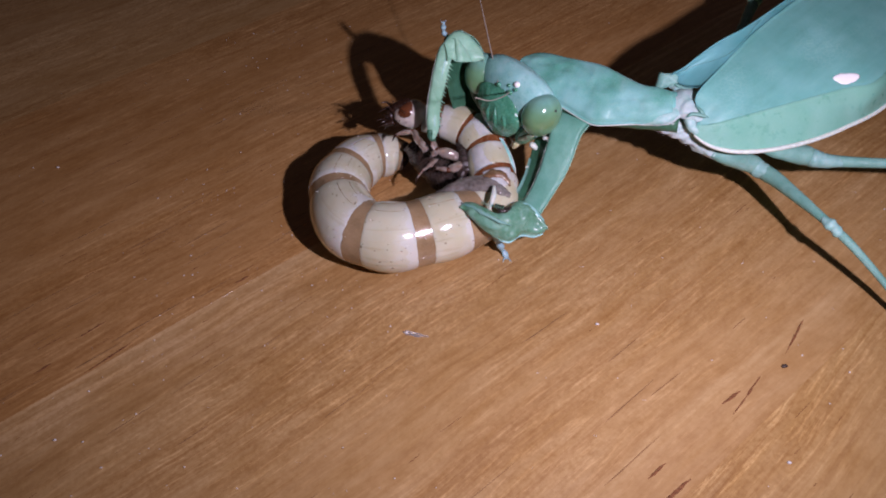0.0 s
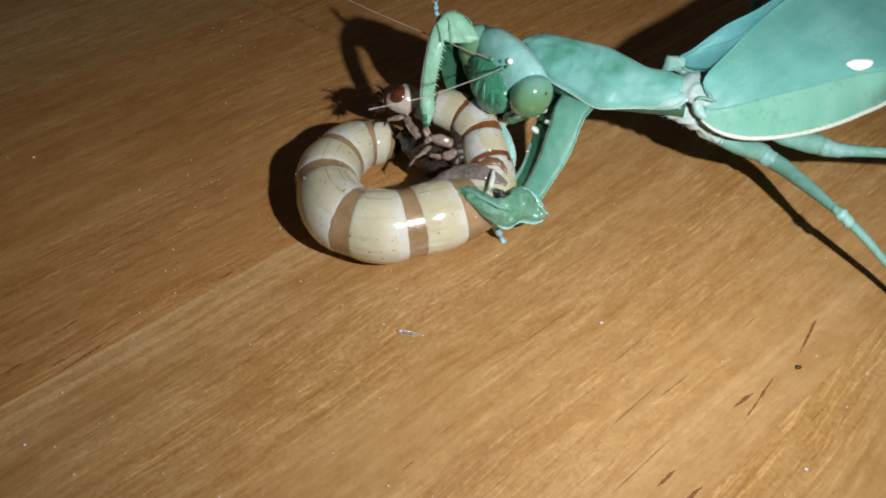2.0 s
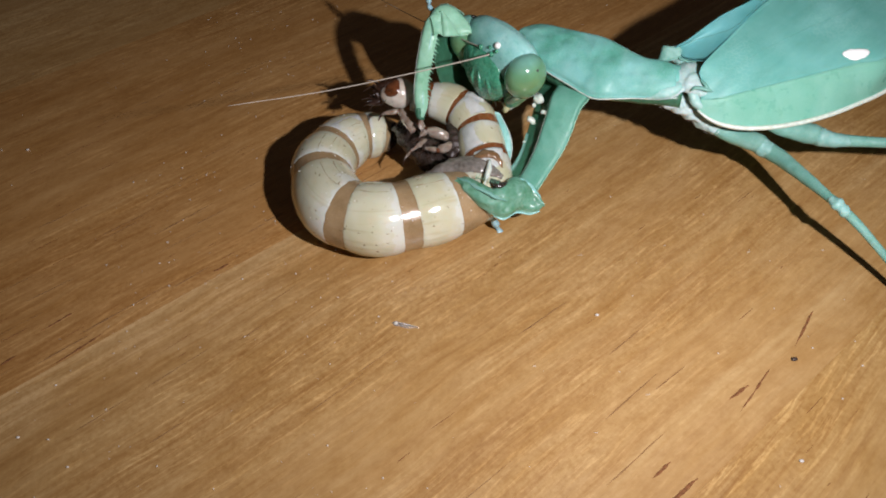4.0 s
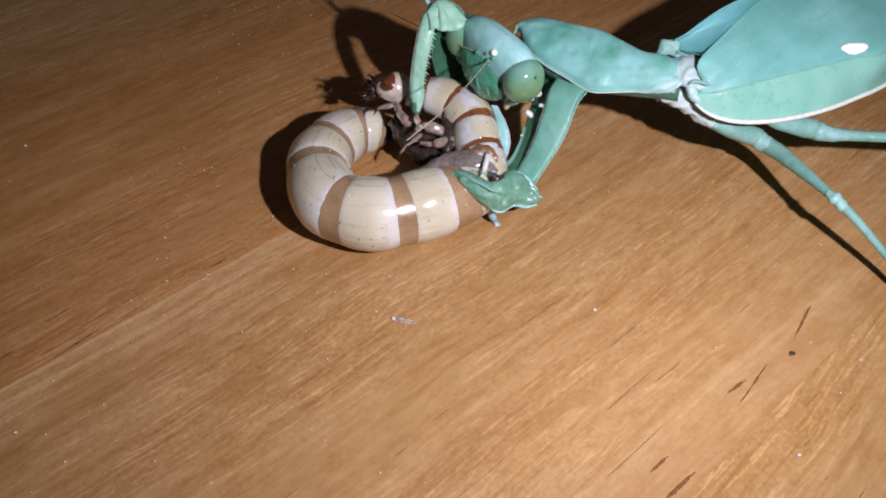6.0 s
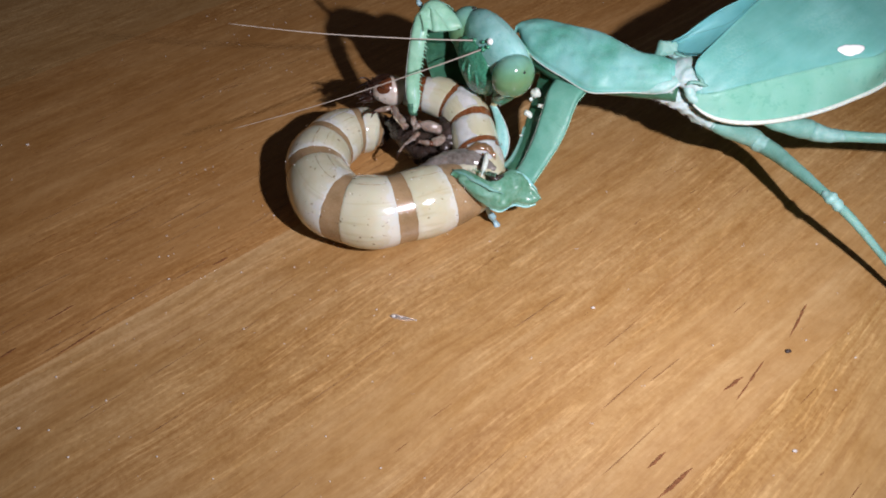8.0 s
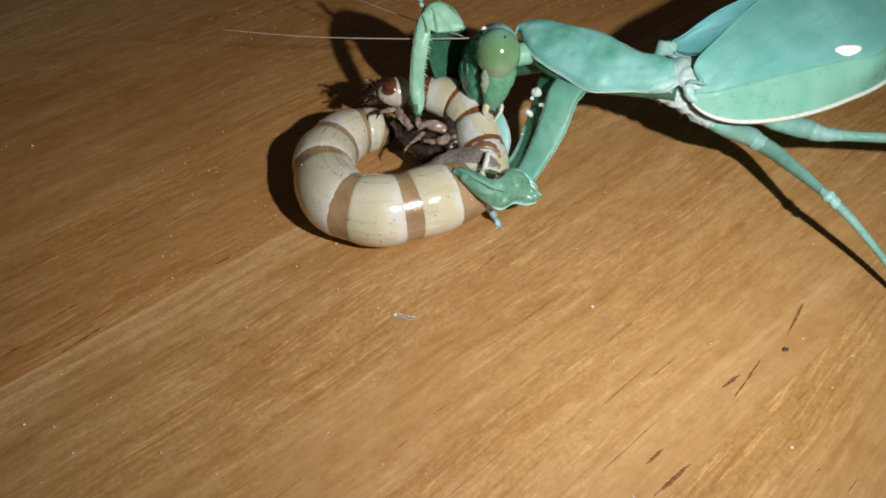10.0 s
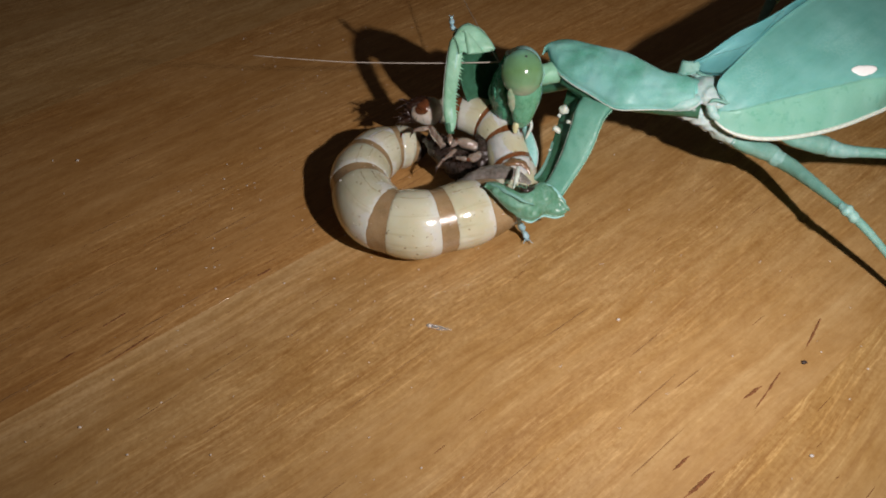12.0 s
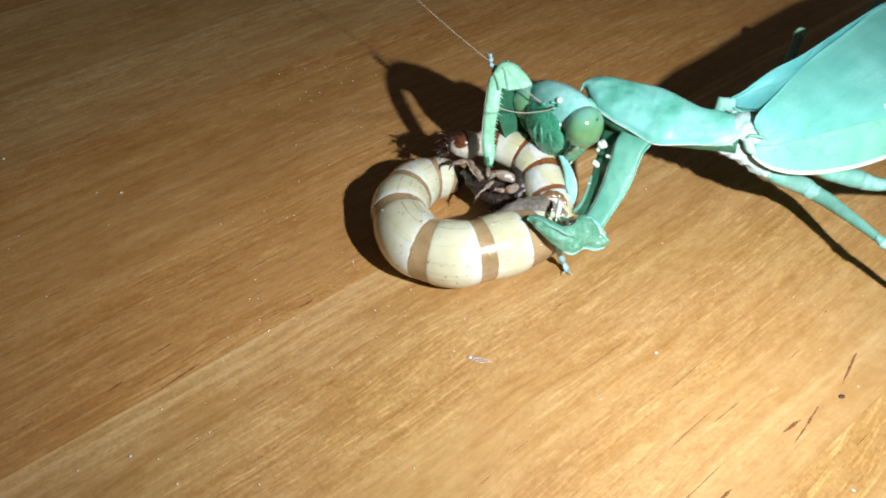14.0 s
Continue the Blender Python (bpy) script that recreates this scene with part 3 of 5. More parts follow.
        hair.append(spike(p[:3] + d * p[3] * 0.96, p[:3] + d * (p[3] + rng.uniform(0.15, 0.35)) + t * 0.05, 0.016))
    tagged(part("bristles", join(*hair), MOUTH, larva, "fine dark bristles"), kind="stuff")
    # Three pairs of short jointed legs, held inside the ring.
    for base, knee, foot, tip, thick in (
        ((-3.49, 67.26, 6.90), (-5.07, 69.91, 7.60), (-7.02, 69.45, 7.40), (-7.41, 69.00, 6.80), 0.7),
        ((-2.56, 67.48, 6.80), (-2.76, 68.82, 7.80), (-1.94, 69.19, 8.60), (-3.19, 69.71, 8.90), 0.52),
        ((0.50, 67.54, 6.60), (-1.94, 67.97, 7.20), (-2.56, 67.26, 6.90), (-2.87, 66.84, 6.60), 0.98),
        ((1.00, 66.60, 6.40), (-0.62, 65.65, 6.30), (-1.99, 65.94, 6.30), (-2.49, 65.67, 5.80), 0.85),
        ((-2.04, 68.44, 5.40), (-3.65, 66.70, 5.20), (-4.20, 65.77, 5.00), (-4.39, 65.32, 4.40), 0.42),
    ):
        b0, k0, f0 = np.array(base), np.array(knee), np.array(foot)
        leg = part("leg", loft([(*base, 0.5 * thick, 0.46 * thick), (*(b0 * 0.75 + k0 * 0.25), 0.66 * thick, 0.6 * thick), (*(b0 * 0.4 + k0 * 0.6), 0.62 * thick, 0.56 * thick), (*(b0 * 0.12 + k0 * 0.88), 0.48 * thick, 0.44 * thick), (*knee, 0.3 * thick, 0.28 * thick)], 18, 5, rough=0.2), LARVA_LEG, larva, "pinkish brown translucent jointed leg")
        if len(front) < 3:
            front.append(leg)
        part("joint", ball(knee, (0.36 * thick, 0.34 * thick, 0.34 * thick), 12, 8), CHESTNUT, leg, "dark brown joint")
        part("shin", loft([(*(k0 * 0.92 + f0 * 0.08), 0.3 * thick, 0.28 * thick), (*(k0 * 0.6 + f0 * 0.4), 0.42 * thick, 0.38 * thick), (*(k0 * 0.25 + f0 * 0.75), 0.32 * thick, 0.3 * thick), (*foot, 0.2 * thick, 0.18 * thick)], 14, 4, rough=0.08), LARVA_LEG, leg)
        part("claw", thread([foot, (np.array(foot) + np.array(tip)) / 2 + np.array((0, 0, 0.1)), tip], 0.2, 0.04), MOUTH, leg, "dark pointed claw")
        hairs = []
        for k in range(22):
            q = rng.random()
            p = b0 * (1 - q) + k0 * q if k % 2 else k0 * (1 - q) + f0 * q
            d = unit((rng.gauss(0, 1), rng.gauss(-0.3, 1), rng.gauss(0.3, 0.8)))
            hairs.append(spike(p + d * 0.3, p + d * rng.uniform(0.6, 0.95), 0.02))
        part("leg_hairs", join(*hairs), MOUTH, leg, "fine dark hairs")
    # This dark mass is belly skin and also fills in the ring's inner shadow.
    part("belly", loft([(3.6, 65.2, 2.50, 1.0, 1.2), (2.4, 66.2, 2.90, 2.0, 1.8), (0.4, 67.2, 3.20, 2.3, 1.9), (-1.8, 68.6, 3.70, 2.2, 1.8), (-3.8, 70.2, 4.40, 1.7, 1.5), (-5.2, 71.4, 5.30, 0.9, 0.9)], 26, 7, rough=0.4), MEMBRANE_AND_SHADE, larva, "dark wet belly between the legs, painted shade included")
    part("exposed_flesh", loft([(1.7, 72.5, 8.5, 0.3, 0.3), (2.2, 71.7, 8.85, 0.95, 0.6), (2.9, 70.8, 8.95, 1.3, 0.7), (3.5, 69.8, 8.7, 1.15, 0.6), (3.9, 69.0, 8.2, 0.3, 0.3)], 30, 8, rough=0.12), FLESH, larva, "white wet flesh of the bitten larva")
    for i in range(2, 8):
        s0, s1 = ends[i] + halves[i] + 0.4, ends[i + 1] - halves[i + 1] - 0.3
        for off, long in ((0.25, 0.9), (0.62, 0.6)):
            pts = []
            for k in range(7):
                p = at(s0 + (s1 - s0) * (0.1 + long * k / 6))
                t = unit(at(s0 + (s1 - s0) * (0.15 + long * k / 6))[:3] - p[:3])
                side = unit(np.cross(t, (0, 0, 1)))
                up = np.cross(side, t)
                a = math.pi / 2 + off - 0.25
                pts.append(p[:3] + (side * math.cos(a) + up * math.sin(a)) * p[3] * 0.999)
            part("back_line", thread(pts, 0.03, 0.015, 6, 2), BAND, larva)
    part("underside", loft([(-2.19, 62.42, 5.20, 0.25, 0.25), (-0.85, 62.56, 5.80, 0.7, 0.6), (0.66, 62.69, 6.40, 1.0, 0.9), (2.28, 62.59, 6.80, 1.15, 1.0), (3.83, 62.20, 6.90, 1.1, 0.95), (5.13, 61.70, 6.70, 0.8, 0.7), (6.09, 61.32, 6.40, 0.3, 0.3)], 24, 7, rough=0.16), GREY_SKIN, larva, "grey translucent wrinkled underside")
    part("amber_fold", loft([(2.89, 63.07, 7.10, 0.1, 0.1), (3.67, 63.43, 7.50, 0.5, 0.3), (4.45, 63.65, 7.70, 0.62, 0.36), (5.17, 63.49, 7.60, 0.6, 0.34), (5.70, 63.02, 7.30, 0.4, 0.26), (6.05, 62.38, 6.90, 0.1, 0.1)], 18, 7, rough=0.14), AMBER, larva, "glossy amber fold of skin")
    part("breast_plate", loft([(0.25, 69.05, 7.00, 0.2, 0.2), (0.88, 68.23, 7.00, 0.7, 0.5), (1.25, 67.21, 6.70, 0.85, 0.6), (1.18, 66.26, 6.20, 0.8, 0.6), (0.50, 65.43, 5.60, 0.3, 0.3)], 18, 6, rough=0.3), MEMBRANE_AND_SHADE, larva, "dark wet breast")
    for i, q0, q1, a0, a1, high in ((8, 0.1, 0.85, 1.7, 2.7, 0.045), (7, 0.5, 0.98, 0.9, 2.2, 0.045), (9, 0.15, 0.85, 1.2, 2.1, 0.055), (2, 0.1, 0.9, 1.35, 1.8, 0.035)):
        grid = []
        for k in range(19):
            s = ends[i] + (ends[i + 1] - ends[i]) * (q0 + (q1 - q0) * k / 18)
            p = at(s)
            along = unit(at(s + 0.1)[:3] - at(s - 0.1)[:3])
            side = unit(np.cross(along, (0, 0, 1)))
            up = np.cross(side, along)
            row = []
            for j in range(19):
                ang = a0 + (a1 - a0) * j / 18
                w = (math.sin(math.pi * k / 18) * math.sin(math.pi * j / 18)) ** 0.6
                d = side * math.cos(ang) + up * math.sin(ang)
                lump = 0.012 * noise.noise(Vector(p[:3] + d * p[3]) * 1.6)
                row.append(p[:3] + d * p[3] * (0.955 + high * 1.35 * w + lump))
            grid.append(row)
        part("milky_patch", sheet(grid, 0.3), FLESH, larva, "milky white wet patch")
    # Tiny white balls imitate the glints on the wet skin.
    glint_specks = []
    for k in range(60):
        s, ang = rng.uniform(ends[2], ends[7]), rng.uniform(0.3, 3.0)
        p = at(s)
        along = unit(at(s + 0.1)[:3] - at(s - 0.1)[:3])
        side = unit(np.cross(along, (0, 0, 1)))
        d = side * math.cos(ang) + np.cross(side, along) * math.sin(ang)
        r = rng.choice((0.03, 0.035, 0.04, 0.06))
        glint_specks.append(ball(p[:3] + d * p[3] * 0.99, (r, r, r), 6, 4))
    flecks = []
    for k in range(46):
        s, ang = rng.uniform(ends[2], ends[8]), rng.choice((rng.uniform(0.1, 0.9), rng.uniform(0.2, 2.6)))
        row = []
        for j in range(3):
            p = at(s + (j - 1) * rng.uniform(0.06, 0.16))
            along = unit(at(s + 0.1)[:3] - at(s - 0.1)[:3])
            side = unit(np.cross(along, (0, 0, 1)))
            d = side * math.cos(ang) + np.cross(side, along) * math.sin(ang)
            row.append((*(p[:3] + d * p[3] * 0.992), (0.015, 0.045, 0.02)[j], 0.03))
        flecks.append(loft(row, 6, 2))
    tagged(part("flecks", join(*flecks), FLECK, larva, "short dark brown flecks in the skin"), kind="stuff")
    tagged(part("glint_specks", join(*glint_specks), WHITE, larva, "tiny white specks painted as glints on the skin"), kind="stuff")
    return larva, front


# ---- mantis ----
BASE = (24.0, 66.0, 0.0)
HEAD_PIVOT = (6.2, 72.6, 13.4)


NEAR_COSTAL = ((25.31, 63.42, 13.30), (26.16, 62.88, 12.80), (27.40, 62.38, 12.40), (29.40, 62.08, 12.10), (32.02, 62.16, 12.00), (35.36, 62.81, 12.00), (38.52, 63.81, 12.10), (41.95, 65.40, 12.20), (47.00, 68.32, 12.40), (55.0, 75.0, 13.0), (62.0, 84.0, 13.4), (66.0, 92.0, 14.0))
NEAR_VEIN = ((25.48, 63.90, 14.20), (26.45, 63.62, 14.40), (27.90, 63.53, 14.80), (30.21, 64.06, 15.10), (35.05, 65.48, 15.40), (41.24, 67.29, 15.80), (45.72, 68.94, 16.00), (55.0, 80.0, 16.2), (62.0, 88.0, 15.3), (66.0, 92.3, 14.3))
NEAR_INNER = ((25.54, 64.40, 15.60), (25.13, 65.18, 16.40), (25.43, 65.66, 17.00), (26.27, 66.55, 17.40), (27.96, 68.22, 17.90), (30.55, 71.04, 18.40), (33.68, 74.30, 18.80), (39.8, 79.9, 19.2), (46.0, 86.0, 19.0), (53.0, 90.0, 18.0), (60.0, 93.0, 16.5), (66.0, 92.6, 14.6))
FAR_EDGE = ((23.42, 69.26, 16.40), (23.74, 69.26, 16.80), (24.61, 69.02, 17.60), (26.24, 69.94, 18.40), (28.53, 71.61, 18.90), (31.86, 73.63, 19.30), (35.70, 76.83, 19.50), (40.54, 81.14, 19.50), (47.6, 87.6, 18.8), (56.0, 93.6, 17.2), (63.0, 95.0, 15.2), (66.0, 93.0, 14.0))
FAR_FOLD = ((23.81, 69.79, 16.20), (24.46, 69.36, 16.80), (25.70, 69.56, 17.40), (27.57, 69.70, 17.90), (29.55, 70.44, 18.30), (31.80, 72.75, 18.70), (35.32, 77.01, 18.95), (40.35, 80.89, 19.10), (47.0, 86.3, 18.7), (55.0, 91.8, 17.3), (66.0, 92.7, 14.1))
FAR_INNER = ((23.91, 69.63, 16.10), (24.26, 68.47, 16.10), (24.96, 67.64, 16.30), (26.20, 66.56, 17.00), (26.76, 66.93, 17.35), (28.31, 68.38, 17.80), (30.83, 71.10, 18.30), (33.97, 74.36, 18.70), (40.1, 79.6, 19.1), (46.3, 85.7, 18.9), (53.3, 89.8, 17.9), (60.2, 92.8, 16.4), (66.0, 92.5, 14.5))
WING_SPOT = (41.55, 68.31, 16.40)


def spanned(rails, nu, steps):
    """A smooth grid of points across rails: nu along them, steps between each two."""
    r = np.array([even(x, nu) for x in rails])
    return np.array([curve(r[:, i], steps) for i in range(nu)])


def build_wings(mantis):
    mid = [tuple((np.array(p) + np.array(q)) / 2 + np.array((0, 0, 0.38))) for p, q in zip(even(NEAR_VEIN, 14), even(NEAR_INNER, 14))]
    mid[0] = tuple((np.array(NEAR_VEIN[0]) + np.array(NEAR_INNER[0])) / 2)
    mid[1] = tuple(np.array(mid[1]) - np.array((0, 0, 0.25)))
    grid = spanned((NEAR_COSTAL, NEAR_VEIN, mid, NEAR_INNER), 90, 10)
    near = part("forewing", sheet(grid[:, 10:], 0.14), WING, mantis, "smooth teal leathery forewing with netted veins")
    part("costal_field", sheet(grid[:, :11], 0.14), COSTAL, near, "lighter green glossy wing edge field")
    edge = even(NEAR_COSTAL, 90)
    w = np.interp(np.arange(90), (0, 6, 30, 89), (0.12, 0.24, 0.25, 0.2))
    part("wing_margin", loft(np.column_stack([edge, w, w]), 8, 1), CREAM, near, "cream wing margin")
    for j, first, width, mat in ((10, 2, 0.04, COSTAL), (20, 6, 0.015, WING), (30, 1, 0.04, FAR_WING)):
        path = grid[first:, j] + np.array([0, 0, 0.01])
        w = np.full(len(path), width)
        part("vein", loft(np.column_stack([path, w, w]), 6, 1), mat, near)
    flat = grid.reshape(-1, 3)
    at = int(np.argmin(np.linalg.norm(flat - np.array(WING_SPOT), axis=1)))
    i, j = divmod(at, grid.shape[1])
    nrm = unit(np.cross(grid[i + 1, j] - grid[i - 1, j], grid[i, j + 1] - grid[i, j - 1]))
    nrm = nrm if nrm[2] > 0 else -nrm
    du = unit(np.array((1.0, 0.12, 0.0)) - nrm * np.dot((1.0, 0.12, 0.0), nrm))
    dv = np.cross(nrm, du)
    spot = ball((0, 0, 0), (1.4, 0.62, 0.1), 30, 8)
    wav = [1 + 0.10 * math.sin(3 * math.atan2(y, x) + 0.6) + 0.06 * math.sin(7 * math.atan2(y, x)) for x, y, z in spot[0]]
    c = grid[i, j]
    part("wing_spot", (np.array([c + du * x * k + dv * y * k + nrm * (z + 0.07) for (x, y, z), k in zip(spot[0], wav)]), spot[1]), WHITE, near, "bright white oval wing spot")
    far_grid = spanned((FAR_EDGE, FAR_FOLD, FAR_INNER), 80, 8)
    far = part("forewing", sheet(far_grid, 0.12), FAR_WING, mantis, "blue-teal forewing folded under the other")
    edge = even(FAR_EDGE, 80)
    part("wing_margin", loft(np.column_stack([edge, np.full(80, 0.09), np.full(80, 0.09)]), 8, 1), FAR_WING, far)
    path = far_grid[2:46, 8] + np.array([0, 0, 0.0])
    part("crease", loft(np.column_stack([path, np.full(44, 0.02), np.full(44, 0.02)]), 6, 1), DEEP_SHADED_GREEN, far, "dark fold line")


def leg_part(name, rows, mat, parent, label="", n=14, up=(0, 0, 1), rough=0.0):
    return part(name, loft(rows, n, 5, up=up, rough=rough), mat, parent, label)


def build_legs(mantis):
    # Walking legs on the near side.
    mid = leg_part("middle_leg", [(27.80, 63.79, 10.60, 0.5, 0.5), (29.34, 63.96, 9.80, 0.85, 0.8), (31.14, 64.56, 8.80, 1.0, 0.94), (32.85, 65.02, 7.90, 1.08, 1.02), (33.89, 64.97, 7.40, 0.95, 0.92), (34.38, 64.42, 7.30, 0.5, 0.5)], LEG, mantis, "green middle leg stretched out to the wood", rough=0.1)
    leg_part("femur", [(33.74, 65.19, 7.30, 0.6, 0.6), (34.35, 64.33, 7.30, 0.9, 0.86), (35.29, 62.59, 7.50, 0.84, 0.8), (36.08, 59.93, 8.00, 0.7, 0.66), (36.89, 56.85, 8.60, 0.54, 0.52), (37.40, 55.04, 8.90, 0.48, 0.45), (37.77, 54.13, 9.00, 0.5, 0.46)], LEG, mid, "tapering green femur", rough=0.05)
    leg_part("joint", [(33.10, 65.08, 7.70, 0.1, 0.1), (33.59, 64.85, 7.50, 0.92, 0.88), (34.10, 64.40, 7.40, 0.96, 0.9), (34.64, 63.74, 7.40, 0.86, 0.8), (35.41, 62.11, 7.60, 0.3, 0.3)], JOINT, mid, "whitish joint", rough=0.14)
    leg_part("knee", [(37.26, 55.29, 8.90, 0.3, 0.3), (37.49, 54.45, 9.00, 0.62, 0.58), (37.74, 53.90, 9.00, 0.54, 0.56), (38.10, 53.48, 8.80, 0.56, 0.52), (38.57, 53.24, 8.50, 0.3, 0.3)], JOINT, mid, "pale knobbly knee", rough=0.16)
    leg_part("tibia", [(38.10, 53.48, 8.80, 0.4, 0.4), (38.70, 53.19, 8.40, 0.46, 0.44), (40.08, 52.03, 7.40, 0.42, 0.4), (42.86, 49.87, 5.00, 0.36, 0.34), (45.6, 47.0, 2.4, 0.29, 0.29), (47.4, 45.6, 0.8, 0.27, 0.27)], LEG, mid)
    leg_part("tarsus", [(47.2, 45.8, 0.9, 0.256, 0.256), (48.4, 44.9, 0.4, 0.24, 0.224), (52, 43.4, 0.32, 0.208, 0.192), (53.6, 42.9, 0.25, 0.12, 0.12)], LEG, mid)
    hind = leg_part("hind_leg", [(33.28, 63.91, 10.80, 0.4, 0.4), (34.59, 63.95, 10.40, 0.72, 0.68), (36.30, 64.08, 10.00, 1.0, 0.92), (38.04, 64.12, 9.60, 1.14, 1.04), (38.96, 64.00, 9.40, 0.92, 0.86), (39.54, 63.84, 9.30, 0.5, 0.5)], LEG, mantis, "green hind leg with a whitish base", rough=0.1)
    leg_part("femur", [(38.93, 63.90, 9.40, 0.6, 0.6), (39.83, 63.65, 9.30, 0.8, 0.76), (41.16, 63.37, 9.30, 0.68, 0.64), (43.35, 63.01, 9.40, 0.58, 0.56), (45.90, 62.53, 9.60, 0.54, 0.53), (58.0, 61.0, 10.0, 0.5, 0.52), (63.0, 61.0, 10.2, 0.6, 0.64), (63.8, 61.0, 10.1, 0.32, 0.32)], LEG, hind)
    leg_part("joint", [(38.07, 64.03, 9.60, 0.1, 0.1), (38.74, 63.77, 9.50, 0.96, 0.9), (39.53, 63.57, 9.40, 0.9, 0.86), (40.76, 63.31, 9.35, 0.72, 0.7), (42.48, 63.06, 9.40, 0.3, 0.3)], JOINT, hind, "whitish joint", rough=0.14)
    leg_part("tibia", [(63.2, 61.2, 10.2, 0.4, 0.4), (64.2, 61.6, 9.4, 0.48, 0.48), (70, 65, 5, 0.32, 0.32), (76.5, 68, 0.8, 0.288, 0.288)], LEG, hind)
    leg_part("tarsus", [(76, 67.8, 0.9, 0.272, 0.272), (77.5, 68.4, 0.4, 0.24, 0.224), (82, 69.6, 0.3, 0.16, 0.16)], LEG, hind)
    # Walking legs on the far side, of which a knee shows beyond the wing.
    mid = leg_part("middle_leg", [(27, 67.6, 11.4, 0.96, 0.96), (28.2, 69, 10.8, 0.96, 0.96), (29, 70.4, 10.6, 0.88, 0.88)], FUZZ, mantis, "green middle leg on the shaded side")
    leg_part("femur", [(28.4, 69.4, 10.7, 0.72, 0.72), (31, 74.5, 11, 0.84, 0.84), (36, 84, 11.8, 0.6, 0.64), (39.2, 90, 12.2, 0.68, 0.72), (39.9, 91.2, 12.2, 0.4, 0.4)], LEG, mid)
    leg_part("tibia", [(39.4, 90.4, 12.2, 0.4, 0.4), (40.2, 91.6, 11.6, 0.496, 0.496), (42.5, 97, 6, 0.36, 0.36), (44.6, 102, 0.8, 0.32, 0.32)], LEG, mid)
    leg_part("tarsus", [(44.4, 101.6, 0.9, 0.288, 0.288), (45.2, 103.4, 0.4, 0.256, 0.24), (46.4, 107, 0.3, 0.16, 0.16)], LEG, mid)
    part("knee", ball((39.7, 90.8, 12.5), (0.95, 0.95, 0.95), 14, 10), PALE_GREEN, mid, "pale knee")
    hind = leg_part("hind_leg", [(33, 70.6, 11, 1.04, 1.04), (34.6, 72.6, 10.6, 1.04, 1.04), (36, 74, 10.3, 0.88, 0.88)], FUZZ, mantis, "green hind leg on the shaded side")
    leg_part("femur", [(35.2, 73.4, 10.4, 0.8, 0.8), (38, 77, 10, 0.96, 0.96), (48, 92, 10, 0.64, 0.64), (56, 104, 10.4, 0.68, 0.68), (56.8, 105.2, 10.3, 0.32, 0.32)], LEG, hind)
    leg_part("tibia", [(56.2, 104.4, 10.4, 0.4, 0.4), (57.2, 105.6, 9.8, 0.48, 0.48), (63, 110, 5, 0.36, 0.36), (68, 114, 0.8, 0.32, 0.32)], LEG, hind)
    leg_part("tarsus", [(67.6, 113.7, 0.9, 0.288, 0.288), (69, 114.6, 0.4, 0.256, 0.24), (73, 116.6, 0.3, 0.16, 0.16)], LEG, hind)
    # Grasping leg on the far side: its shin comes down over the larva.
    grasp = leg_part("grasping_leg", [(14.0, 72.0, 13.0, 1.4, 1.2), (11.0, 73.6, 11.6, 1.6, 1.1), (7.5, 74.6, 10.0, 1.3, 1.0), (5.6, 74.8, 9.4, 0.9, 0.9)], DEEP_SHADED_GREEN, mantis, "raised green grasping leg, hooked over the larva")
    far_leg = grasp
    femur_a = ((-2.3, 74.1, 17.2), (-1.7, 73.5, 16.2), (-1.6, 73.2, 14.6), (-1.5, 72.4, 12.6), (-0.6, 72.2, 9.6), (0.9, 72.1, 6.6))
    femur_b = ((-0.5, 74.5, 18.3), (1.1, 76.2, 16.4), (2.3, 77.6, 13.8), (3.3, 77.3, 11.6), (4.3, 75.1, 9.0), (5.3, 73.4, 6.8))
    femur = part("femur", blade(femur_a, femur_b, 0.5, -0.3, 30, 14, 0.12), DEEP_SHADED_GREEN, grasp, "broad femur, shade painted into its dark green inner face")
    part("femur_rim", cord(femur_b[:3], 0.07), PALE_GREEN, femur, "thin pale rim")
    shin_a = ((-1.90, 73.18, 18.00), (-2.61, 72.41, 17.40), (-2.90, 71.30, 16.60), (-3.15, 70.30, 15.20), (-3.37, 69.65, 13.20), (-3.47, 68.90, 11.20), (-3.31, 68.25, 9.90), (-2.90, 67.73, 8.70))
    shin_b = ((-0.53, 72.84, 18.00), (-1.01, 71.96, 17.20), (-1.36, 71.08, 16.40), (-1.61, 70.24, 14.90), (-1.93, 69.94, 13.00), (-2.08, 69.42, 11.20), (-1.96, 68.38, 9.80), (-2.28, 67.73, 8.70))
    shin = part("tibia", blade(shin_a, shin_b, 0.6, 0.14, 44, 14, 0.05, 0.4), PALE_GREEN, grasp, "pale green toothed shin")
    part("shin_ridge", cord([(0.35 * np.array(p) + 0.65 * np.array(q) + np.array((0, -0.3, 0.3))).tolist() for p, q in zip(shin_a[1:7], shin_b[1:7])], 0.06), FOREHEAD, shin)
    part("shin_rim", cord(shin_a[1:7], 0.06), CREAM, shin, "thin pale rim")
    line = even(shin_b[2:7], 20)
    for k in range(19):
        p, w = line[k], 0.8 + 0.35 * math.sin(k * 2.4)
        part("tooth", spike(p + np.array((-0.15, 0, 0)), p + np.array((0.46 * w, -0.12, -0.42 * w)), 0.15), PALE_GREEN, shin)
    part("shin_claw", thread([(-2.94, 68.04, 9.60), (-2.82, 67.47, 8.90), (-2.22, 67.56, 8.60)], 0.42, 0.1, 10, 5), DEEP_SHADED_GREEN, shin, "dark green hooked tip")
